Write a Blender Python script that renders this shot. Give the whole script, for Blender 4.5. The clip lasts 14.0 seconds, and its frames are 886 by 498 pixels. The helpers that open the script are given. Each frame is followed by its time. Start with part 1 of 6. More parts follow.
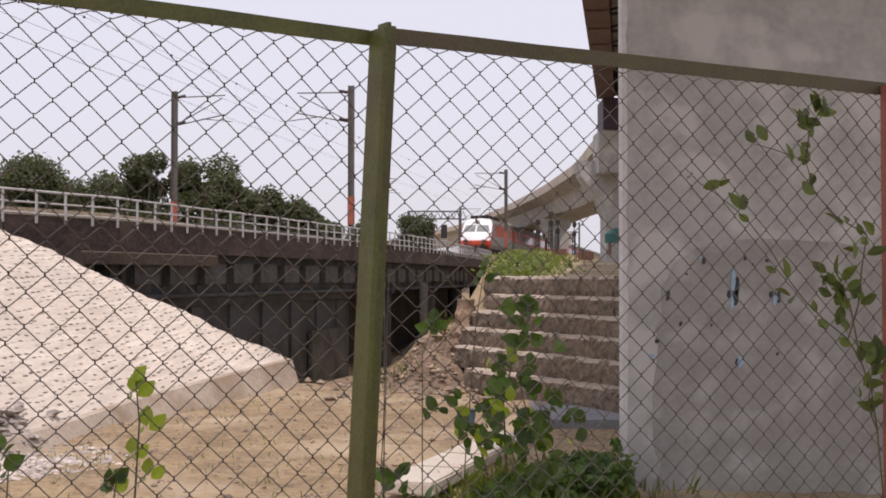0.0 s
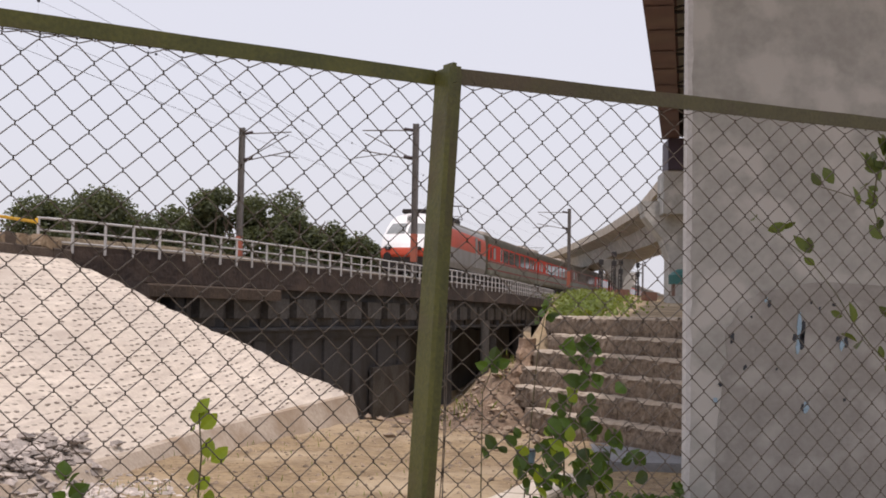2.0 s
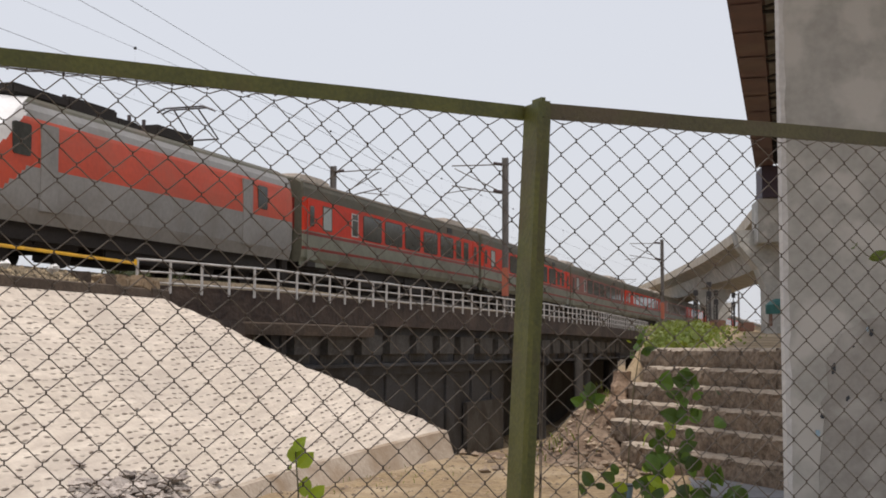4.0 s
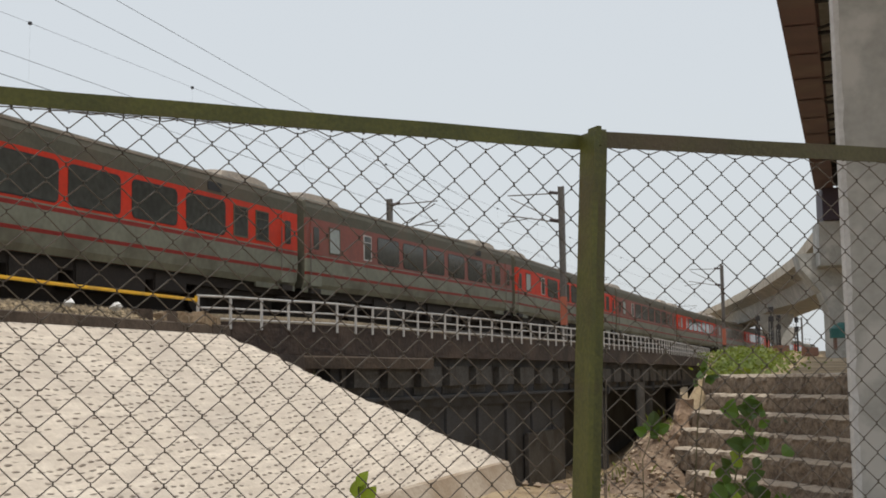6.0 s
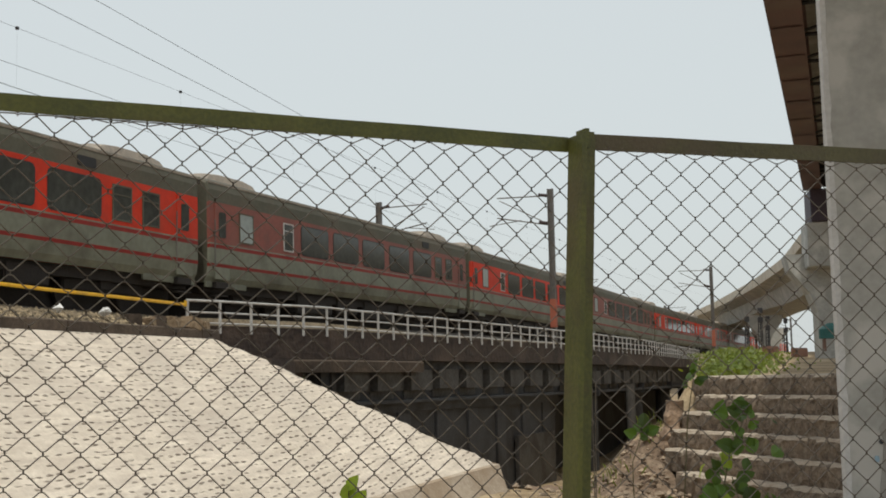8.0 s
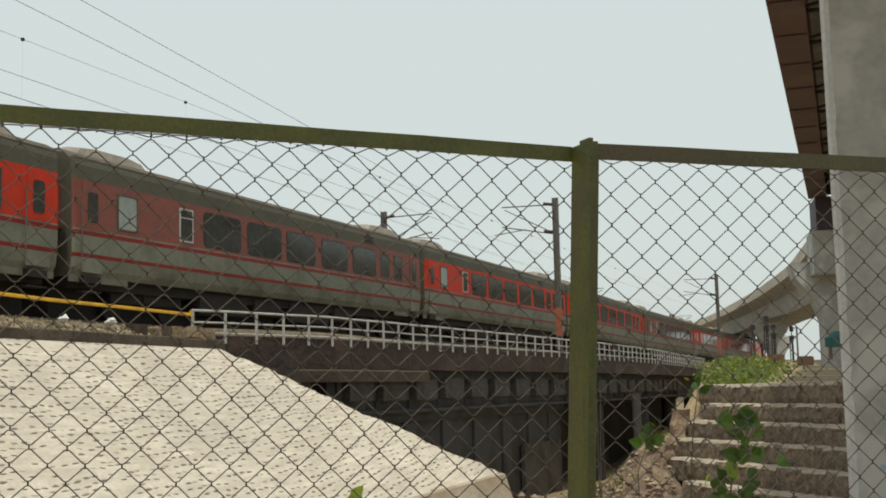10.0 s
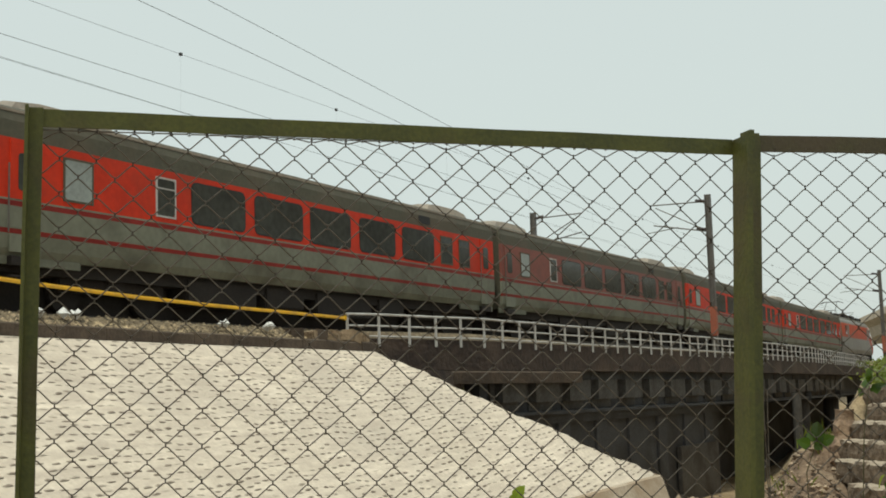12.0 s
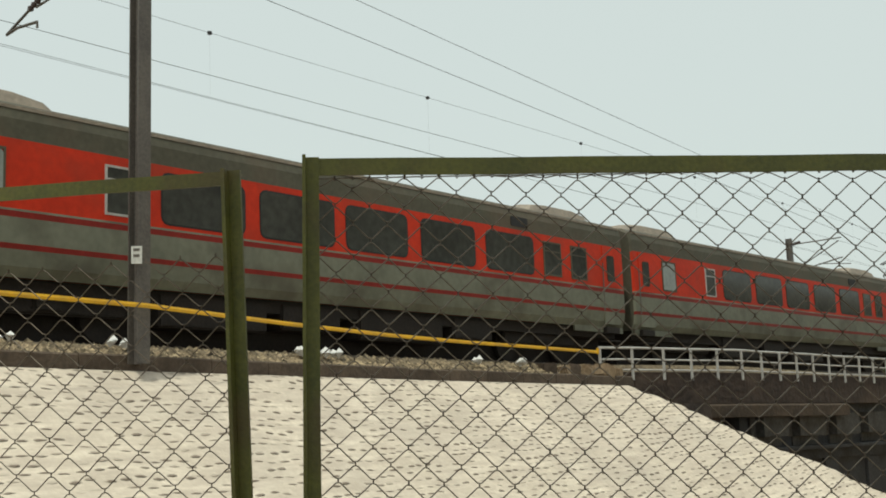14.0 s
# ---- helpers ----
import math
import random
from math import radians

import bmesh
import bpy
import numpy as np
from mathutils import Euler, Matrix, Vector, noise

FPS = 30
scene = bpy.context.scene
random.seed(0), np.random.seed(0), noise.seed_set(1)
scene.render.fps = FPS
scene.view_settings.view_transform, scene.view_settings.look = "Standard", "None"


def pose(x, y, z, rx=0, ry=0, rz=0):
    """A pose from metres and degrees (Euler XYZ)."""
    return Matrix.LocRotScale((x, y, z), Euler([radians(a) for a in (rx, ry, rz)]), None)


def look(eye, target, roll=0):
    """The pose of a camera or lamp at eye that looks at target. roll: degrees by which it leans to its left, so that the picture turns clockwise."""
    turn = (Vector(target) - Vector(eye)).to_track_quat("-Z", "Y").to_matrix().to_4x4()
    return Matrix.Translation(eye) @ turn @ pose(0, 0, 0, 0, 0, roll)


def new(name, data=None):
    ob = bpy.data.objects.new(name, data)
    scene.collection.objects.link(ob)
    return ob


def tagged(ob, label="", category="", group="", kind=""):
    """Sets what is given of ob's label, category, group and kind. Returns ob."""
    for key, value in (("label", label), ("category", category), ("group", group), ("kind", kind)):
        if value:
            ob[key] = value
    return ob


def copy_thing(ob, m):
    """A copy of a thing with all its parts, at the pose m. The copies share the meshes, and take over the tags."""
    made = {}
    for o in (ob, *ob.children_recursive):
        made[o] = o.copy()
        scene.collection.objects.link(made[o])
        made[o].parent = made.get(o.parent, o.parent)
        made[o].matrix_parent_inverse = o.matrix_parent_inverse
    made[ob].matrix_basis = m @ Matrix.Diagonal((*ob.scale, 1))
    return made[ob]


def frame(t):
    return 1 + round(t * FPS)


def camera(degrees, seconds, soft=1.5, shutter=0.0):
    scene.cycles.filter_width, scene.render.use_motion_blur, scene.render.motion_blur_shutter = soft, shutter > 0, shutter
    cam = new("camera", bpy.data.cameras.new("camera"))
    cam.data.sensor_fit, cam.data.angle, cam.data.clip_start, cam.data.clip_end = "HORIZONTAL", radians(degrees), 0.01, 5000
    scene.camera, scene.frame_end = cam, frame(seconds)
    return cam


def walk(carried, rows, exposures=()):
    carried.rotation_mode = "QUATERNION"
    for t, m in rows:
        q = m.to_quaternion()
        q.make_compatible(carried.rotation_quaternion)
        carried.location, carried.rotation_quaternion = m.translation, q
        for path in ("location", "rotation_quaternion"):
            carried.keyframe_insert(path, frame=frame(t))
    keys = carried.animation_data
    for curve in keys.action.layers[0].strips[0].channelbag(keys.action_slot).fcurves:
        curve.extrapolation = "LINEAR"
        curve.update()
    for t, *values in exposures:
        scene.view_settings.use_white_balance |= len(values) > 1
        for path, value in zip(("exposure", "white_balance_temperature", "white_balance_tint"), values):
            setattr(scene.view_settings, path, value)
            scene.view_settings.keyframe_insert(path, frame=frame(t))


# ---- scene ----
# ---------------------------------------------------------------- camera
cam = camera(40.07, 14.0, soft=1.8)
ROWS = [  # seconds, pitch, roll, yaw, and the eye, swaying in the hand
    (0.0, 91.348, -0.015, 0.036, 0.0088, 0.0023, 3.1931), (0.5, 91.834, 0.074, 1.119, 0.0127, 0.0019, 3.1941),
    (1.0, 91.533, -0.166, 2.867, 0.0106, -0.0008, 3.1912), (1.5, 92.766, -0.965, 2.652, 0.0120, -0.0058, 3.1934),
    (2.0, 93.114, -1.018, 2.939, 0.0101, -0.0107, 3.1935), (2.5, 93.662, -1.048, 3.936, 0.0099, -0.0102, 3.1945),
    (3.0, 94.340, -0.739, 5.236, 0.0092, -0.0054, 3.1966), (3.2, 94.221, -0.519, 5.807, 0.0087, -0.0040, 3.1966),
    (5.3, 95.947, 0.596, 9.537, 0.0062, -0.0053, 3.2017), (5.5, 96.040, 0.854, 9.979, 0.0042, -0.0035, 3.2015),
    (6.0, 96.144, 0.790, 10.099, 0.0044, 0.0008, 3.2015), (6.5, 96.433, 0.986, 9.765, 0.0051, 0.0004, 3.2020),
    (7.0, 96.306, 1.000, 9.603, 0.0059, 0.0006, 3.2012), (7.5, 96.329, 1.076, 9.658, 0.0058, 0.0004, 3.2022),
    (8.0, 96.278, 1.166, 9.644, 0.0058, 0.0012, 3.2018), (10.5, 96.788, 1.512, 10.144, 0.0084, 0.0019, 3.2033),
    (11.0, 96.354, 1.598, 10.808, 0.0031, 0.0097, 3.2003), (11.5, 96.635, 1.377, 12.362, 0.0023, 0.0085, 3.2027),
    (12.0, 96.968, 1.602, 17.034, -0.0098, 0.0030, 3.1997), (12.5, 97.697, 1.709, 18.456, -0.0119, 0.0035, 3.2038),
    (13.0, 98.289, 1.636, 21.467, -0.0242, 0.0073, 3.2078), (13.5, 98.103, 1.540, 23.995, -0.0360, 0.0085, 3.2080),
    (14.0, 98.943, 1.923, 28.850, -0.0536, 0.0067, 3.2078),
]
LIGHT = [(0.0, 0.04, 6450, 23), (3.2, -0.04, 6450, 17), (5.5, -0.12, 6450, 10), (8.0, -0.14, 6550, 5), (10.5, -0.12, 6650, -1), (14.0, -0.12, 6700, -3)]
walk(cam, [(t, pose(x, y, z, p, r, turn)) for t, p, r, turn, x, y, z in ROWS], LIGHT)

# ---------------------------------------------------------------- light
SUN = Vector((0.015, -0.3, 0.95)).normalized()
world = bpy.data.worlds.new("sky")
scene.world = world
world.use_nodes = True
wn = world.node_tree
sky = wn.nodes.new("ShaderNodeTexSky")
sky.sky_type, sky.sun_disc = "NISHITA", False
sky.sun_elevation, sky.sun_rotation = math.asin(SUN.z), math.atan2(SUN.x, SUN.y)
sky.air_density, sky.dust_density, sky.ozone_density = 1.0, 6.0, 1.5
haze = wn.nodes.new("ShaderNodeMix")   # summer haze evens out the sky
haze.data_type = "RGBA"
haze.inputs[0].default_value, haze.inputs[7].default_value = 0.74, (6.97, 7.25, 7.42, 1)
wn.links.new(sky.outputs[0], haze.inputs[6])
wn.links.new(haze.outputs[2], wn.nodes["Background"].inputs[0])
wn.nodes["Background"].inputs[1].default_value = 0.13
sun = new("sun", bpy.data.lights.new("sun", "SUN"))
sun.data.energy, sun.data.angle, sun.data.color = 2.45, radians(1.5), (1.0, 0.95, 0.87)
sun.matrix_world = look((0, 0, 60), Vector((0, 0, 60)) - SUN)


# ---------------------------------------------------------------- materials
def mat(name, a, b=None, rough=0.8, metal=0.0, scale=3.0, fine=40.0, bump=0.2, spread=0.5, island=0.0, rnd=0.0, dirt=None, dirt_scale=0.6, dirt_amount=0.5):
    """Two noises mix the colours a and b; a third lays dirt on; bump from the fine noise."""
    m = bpy.data.materials.new(name)
    m.use_nodes = True
    nt = m.node_tree
    N, L = nt.nodes, nt.links
    bsdf = N["Principled BSDF"]
    bsdf.inputs["Roughness"].default_value, bsdf.inputs["Metallic"].default_value = rough, metal
    co = N.new("ShaderNodeTexCoord")
    b = b or tuple(min(1, c * 0.72) for c in a)

    def nz(s, detail=5):
        n = N.new("ShaderNodeTexNoise")
        n.inputs["Scale"].default_value, n.inputs["Detail"].default_value = s, detail
        L.new(co.outputs["Object"], n.inputs["Vector"])
        return n.outputs["Fac"]

    def ramp(src, lo, hi):
        r = N.new("ShaderNodeMapRange")
        r.inputs[1].default_value, r.inputs[2].default_value = lo, hi
        L.new(src, r.inputs[0])
        return r.outputs[0]

    def mix(f, c1, c2, mode="MIX"):
        x = N.new("ShaderNodeMix")
        x.data_type, x.blend_type = "RGBA", mode
        for i, v in ((0, f), (6, c1), (7, c2)):
            if isinstance(v, (int, float)):
                x.inputs[i].default_value = v
            elif isinstance(v, tuple):
                x.inputs[i].default_value = (*v, 1)
            else:
                L.new(v, x.inputs[i])
        return x.outputs[2]

    n1, n2 = nz(scale), nz(fine, 8)
    add = N.new("ShaderNodeMath")
    add.operation = "ADD"
    L.new(n1, add.inputs[0]), L.new(n2, add.inputs[1])
    col = mix(ramp(add.outputs[0], 1 - spread * 0.5, 1 + spread * 0.5), a, b)
    if dirt:
        col = mix(ramp(nz(dirt_scale, 7), 0.5, 0.5 + 0.5 * (1.2 - dirt_amount)), col, dirt)
    if island or rnd:
        src = N.new("ShaderNodeNewGeometry").outputs["Random Per Island"] if island else N.new("ShaderNodeObjectInfo").outputs["Random"]
        k = island or rnd
        h = N.new("ShaderNodeHueSaturation")
        mr = N.new("ShaderNodeMapRange")
        mr.inputs[3].default_value, mr.inputs[4].default_value = 1 - k, 1 + k
        L.new(src, mr.inputs[0]), L.new(mr.outputs[0], h.inputs["Value"]), L.new(col, h.inputs["Color"])
        col = h.outputs[0]
    L.new(col, bsdf.inputs["Base Color"])
    if bump:
        bp = N.new("ShaderNodeBump")
        bp.inputs["Strength"].default_value, bp.inputs["Distance"].default_value = bump, 0.6 / fine
        L.new(n2, bp.inputs["Height"]), L.new(bp.outputs[0], bsdf.inputs["Normal"])
    return m


def leafy(name, a, b, rnd=0.0):
    m = mat(name, a, b, rough=0.5, scale=1.5, fine=25, bump=0.1, island=0.0 if rnd else 0.45, rnd=rnd)
    bs = m.node_tree.nodes["Principled BSDF"]
    bs.inputs["Transmission Weight"].default_value = 0.0
    tr = m.node_tree.nodes.new("ShaderNodeBsdfTranslucent")
    tr.inputs[0].default_value = (a[0] * 1.6, a[1] * 1.5, a[2], 1)
    ad = m.node_tree.nodes.new("ShaderNodeMixShader")
    ad.inputs[0].default_value = 0.35
    out = m.node_tree.nodes["Material Output"]
    m.node_tree.links.new(bs.outputs[0], ad.inputs[1])
    m.node_tree.links.new(tr.outputs[0], ad.inputs[2])
    m.node_tree.links.new(ad.outputs[0], out.inputs[0])
    return m


M_POST = mat("olive_paint", (0.128, 0.128, 0.022), (0.075, 0.08, 0.016), 0.55, scale=9, fine=120, bump=0.25, dirt=(0.10, 0.06, 0.03), dirt_scale=6, dirt_amount=0.45)
M_TOPRAIL = mat("rust_worn_olive_paint", (0.108, 0.094, 0.036), (0.07, 0.06, 0.025), 0.6, scale=7, fine=110, bump=0.3, dirt=(0.125, 0.082, 0.052), dirt_scale=3.5, dirt_amount=0.8)
M_POST_RED = mat("rust_red_paint", (0.36, 0.11, 0.07), (0.24, 0.08, 0.05), 0.6, scale=9, fine=90)
M_WIRE = mat("weathered_wire", (0.21, 0.175, 0.14), (0.105, 0.082, 0.06), 0.45, 0.25, scale=6, fine=90, bump=0.06)
M_DIRT = mat("dry_earth", (0.35, 0.258, 0.145), (0.185, 0.128, 0.072), 0.95, scale=0.8, fine=7, bump=0.9, dirt=(0.43, 0.34, 0.225), dirt_scale=0.3, dirt_amount=0.8)
M_BANK = mat("stony_earth", (0.36, 0.27, 0.18), (0.22, 0.16, 0.10), 0.95, scale=0.8, fine=9, bump=0.8)
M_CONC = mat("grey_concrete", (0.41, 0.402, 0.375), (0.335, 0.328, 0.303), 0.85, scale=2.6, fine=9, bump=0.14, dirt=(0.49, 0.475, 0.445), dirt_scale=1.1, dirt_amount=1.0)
M_PLASTER = mat("cement_plaster", (0.335, 0.32, 0.296), (0.27, 0.256, 0.234), 0.9, scale=2.2, fine=12, bump=0.2, dirt=(0.43, 0.415, 0.39), dirt_scale=1.9, dirt_amount=0.75)
# The next three concretes have the bridge's shade put into their dark colours.
M_CONC_DARK = mat("shade_darkened_concrete", (0.078, 0.08, 0.087), (0.044, 0.045, 0.049), 0.9, scale=0.7, fine=14, bump=0.3, dirt=(0.03, 0.026, 0.024), dirt_scale=0.5, dirt_amount=0.7)
M_FASCIA = mat("rust_stained_concrete", (0.066, 0.044, 0.034), (0.03, 0.021, 0.018), 0.9, scale=0.7, fine=6, bump=0.5, dirt=(0.1, 0.07, 0.052), dirt_scale=0.55, dirt_amount=0.75)
M_BEAM = mat("grey_beam_concrete", (0.105, 0.1, 0.095), (0.058, 0.054, 0.05), 0.9, scale=0.8, fine=8, bump=0.35, dirt=(0.045, 0.036, 0.03), dirt_scale=0.7, dirt_amount=0.75)
M_LEDGE = mat("dusty_brown_ledge", (0.095, 0.066, 0.045), (0.045, 0.032, 0.024), 0.95, scale=1.2, fine=9, bump=0.5)
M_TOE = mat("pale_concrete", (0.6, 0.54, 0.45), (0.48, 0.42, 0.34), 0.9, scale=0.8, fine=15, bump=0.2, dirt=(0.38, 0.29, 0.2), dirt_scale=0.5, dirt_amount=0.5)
M_TOEWALL = mat("earth_stained_concrete", (0.47, 0.395, 0.315), (0.34, 0.275, 0.21), 0.9, scale=0.9, fine=10, bump=0.4, dirt=(0.3, 0.22, 0.145), dirt_scale=0.6, dirt_amount=0.9)
M_LIT_CORNER = mat("lit_corner_concrete", (0.62, 0.61, 0.6), (0.5, 0.49, 0.48), 0.9, scale=2, fine=14, bump=0.2)
M_PAIL = mat("blue_plastic", (0.09, 0.17, 0.24), (0.06, 0.12, 0.17), 0.5, scale=4, fine=30, bump=0.05)
M_KERB = mat("brown_kerb_stone", (0.135, 0.1, 0.073), (0.07, 0.052, 0.04), 0.9, scale=1.5, fine=14, bump=0.4, dirt=(0.05, 0.035, 0.025), dirt_scale=0.9, dirt_amount=0.7)
M_BALLAST = mat("track_ballast", (0.33, 0.26, 0.165), (0.11, 0.083, 0.055), 0.9, scale=7, fine=18, bump=0.9, island=0.75)
M_GIRDER = mat("brown_painted_steel", (0.13, 0.064, 0.058), (0.082, 0.044, 0.044), 0.6, scale=0.8, fine=16, bump=0.1, dirt=(0.15, 0.1, 0.08), dirt_scale=0.5, dirt_amount=0.5)
M_BEARING = mat("purple_brown_steel", (0.062, 0.042, 0.062), (0.04, 0.028, 0.042), 0.6, scale=0.8, fine=16, bump=0.1)
M_STEEL_DK = mat("dark_steel", (0.03, 0.027, 0.03), (0.018, 0.017, 0.02), 0.6, scale=2, fine=20)
M_RAIL_W = mat("grey_white_pipe_paint", (0.53, 0.52, 0.51), (0.38, 0.37, 0.36), 0.5, scale=2, fine=30, bump=0.1, dirt=(0.3, 0.24, 0.18), dirt_scale=2.5, dirt_amount=0.35)
M_MAST = mat("galvanised_mast_steel", (0.16, 0.145, 0.13), (0.10, 0.09, 0.085), 0.6, 0.3, scale=1.5, fine=20, bump=0.1)
M_MAST_RED = mat("mast_band_paint", (0.38, 0.1, 0.055), (0.27, 0.085, 0.05), 0.6, scale=3, fine=30)
M_INSUL = mat("brown_insulator", (0.06, 0.04, 0.04), None, 0.3, scale=5, fine=30)
M_YELLOW = mat("yellow_tape", (0.85, 0.49, 0.02), (0.7, 0.38, 0.02), 0.5, scale=2, fine=40, dirt=(0.3, 0.2, 0.06), dirt_scale=3, dirt_amount=0.3)
# Step risers are coloured darker for shade, their tops paler for sunlight.
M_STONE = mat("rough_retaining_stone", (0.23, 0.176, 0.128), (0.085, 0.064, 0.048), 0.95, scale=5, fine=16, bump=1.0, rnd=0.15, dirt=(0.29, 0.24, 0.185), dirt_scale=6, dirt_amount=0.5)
M_STONE_TOP = mat("sunlit_step_top", (0.46, 0.39, 0.31), (0.34, 0.28, 0.22), 0.95, scale=1.2, fine=10, bump=0.5)
M_RUBBLE = mat("rubble_stone", (0.35, 0.27, 0.195), (0.2, 0.15, 0.105), 0.9, scale=2.5, fine=18, bump=0.5, island=0.5)
M_ROCK = mat("grey_broken_rock", (0.43, 0.38, 0.34), (0.24, 0.205, 0.18), 0.9, scale=2.5, fine=14, bump=0.6, island=0.45)
M_DEBRIS = mat("pale_cement_debris", (0.52, 0.46, 0.41), (0.38, 0.33, 0.29), 0.95, scale=2.5, fine=16, bump=0.6, island=0.3)
M_HEAP = mat("brown_dug_earth", (0.25, 0.175, 0.12), (0.13, 0.09, 0.062), 0.95, scale=1.6, fine=8, bump=0.9, dirt=(0.36, 0.28, 0.2), dirt_scale=1.4, dirt_amount=0.5)
M_TAN = mat("tan_crumbling_masonry", (0.36, 0.255, 0.175), (0.2, 0.14, 0.1), 0.95, scale=3, fine=11, bump=0.9)
M_GREY = mat("coach_grey_paint", (0.197, 0.204, 0.157), (0.145, 0.151, 0.117), 0.48, scale=0.7, fine=6, bump=0.03, dirt=(0.085, 0.077, 0.058), dirt_scale=0.9, dirt_amount=0.6)
M_ROOF = mat("coach_roof_grey", (0.105, 0.1, 0.074), (0.076, 0.072, 0.053), 0.6, scale=0.6, fine=8, bump=0.05, dirt=(0.125, 0.088, 0.062), dirt_scale=0.5, dirt_amount=0.5)
M_RED = mat("coach_red_paint", (0.6, 0.036, 0.011), (0.47, 0.029, 0.01), 0.55, scale=0.8, fine=7, bump=0.03, dirt=(0.3, 0.042, 0.022), dirt_scale=0.7, dirt_amount=0.5)
M_DULL = mat("faded_red_paint", (0.25, 0.078, 0.06), (0.19, 0.066, 0.053), 0.5, scale=0.8, fine=7, bump=0.03, dirt=(0.15, 0.085, 0.068), dirt_scale=0.6, dirt_amount=0.5)
M_SILVER = mat("engine_silver_paint", (0.26, 0.252, 0.238), (0.195, 0.19, 0.18), 0.45, scale=0.8, fine=7, bump=0.03, dirt=(0.17, 0.155, 0.135), dirt_scale=0.7, dirt_amount=0.6)
M_LOCORED = mat("engine_orange_red_paint", (0.54, 0.062, 0.02), (0.43, 0.052, 0.018), 0.5, scale=0.8, fine=7, bump=0.03, dirt=(0.34, 0.09, 0.05), dirt_scale=0.7, dirt_amount=0.5)
M_LINE = mat("crimson_stripe", (0.25, 0.02, 0.015), (0.18, 0.016, 0.012), 0.5, scale=2, fine=20, bump=0.02)
M_GLASS = mat("tinted_window_glass", (0.075, 0.078, 0.07), (0.045, 0.047, 0.043), 0.12, scale=0.6, fine=5, bump=0.0)
M_FROST = mat("frosted_window_glass", (0.33, 0.37, 0.36), (0.25, 0.28, 0.27), 0.3, scale=1.5, fine=12, bump=0.05)
# Windscreen colour is pale grey to stand in for its reflection.
M_SCREEN = mat("reflection_grey_windscreen", (0.24, 0.25, 0.245), (0.16, 0.17, 0.165), 0.15, scale=1.2, fine=9, bump=0.0)
M_RUBBER = mat("black_rubber", (0.02, 0.02, 0.022), None, 0.7, scale=4, fine=30)
M_UNDER = mat("underframe_grime", (0.024, 0.018, 0.015), (0.012, 0.0095, 0.008), 0.85, scale=2, fine=15, bump=0.3)
M_WHITE = mat("engine_white_paint", (0.80, 0.79, 0.78), (0.7, 0.69, 0.68), 0.3, scale=1, fine=10, bump=0.02, dirt=(0.55, 0.52, 0.49), dirt_scale=0.9, dirt_amount=0.3)
M_AC = mat("roof_unit_canvas_grey", (0.33, 0.28, 0.225), (0.22, 0.19, 0.16), 0.8, scale=1.5, fine=9, bump=0.4)
M_PANTO = mat("pantograph_steel", (0.09, 0.08, 0.08), None, 0.5, 0.6, scale=4, fine=30)
M_LAMP = mat("headlight_lens", (0.2, 0.2, 0.19), None, 0.1, scale=3, fine=20, bump=0)
M_BARK = mat("bark", (0.12, 0.085, 0.06), (0.07, 0.05, 0.035), 0.95, scale=3, fine=20, bump=0.5)
M_CROWN = leafy("tree_leaves", (0.1, 0.118, 0.058), (0.06, 0.073, 0.037))
M_LEAF = leafy("shrub_leaves", (0.085, 0.15, 0.02), (0.022, 0.052, 0.01), 0.8)
M_SAPLING = leafy("young_leaves", (0.33, 0.43, 0.03), (0.18, 0.28, 0.022), 0.4)
M_WEED = leafy("weed_leaves", (0.09, 0.15, 0.025), (0.035, 0.075, 0.014))
M_TWIGLEAF = leafy("twig_leaves", (0.12, 0.16, 0.026), (0.04, 0.065, 0.015), 0.7)
M_GRASS = leafy("grass_blades", (0.165, 0.205, 0.024), (0.055, 0.095, 0.014))
M_STEM = mat("green_brown_stem", (0.12, 0.11, 0.045), (0.08, 0.07, 0.03), 0.8, scale=20, fine=90)
M_LITTER = mat("white_litter", (0.8, 0.8, 0.79), (0.65, 0.65, 0.65), 0.6, scale=6, fine=40)
M_TEAL = mat("teal_paint", (0.03, 0.14, 0.13), None, 0.5, scale=2, fine=20)
M_ORANGE = mat("orange_brown_paint", (0.2, 0.1, 0.07), None, 0.6, scale=2, fine=20)
M_DARKHOLE = mat("dark_mark", (0.03, 0.035, 0.045), None, 0.6, scale=10, fine=50)
M_BLUE = mat("pale_blue_paint", (0.35, 0.5, 0.62), None, 0.6, scale=10, fine=50)
M_SIGN = mat("white_plate", (0.7, 0.7, 0.68), None, 0.5, scale=5, fine=30)
M_PEND = mat("grey_blue_slab", (0.25, 0.255, 0.265), (0.18, 0.185, 0.195), 0.85, scale=1, fine=12)


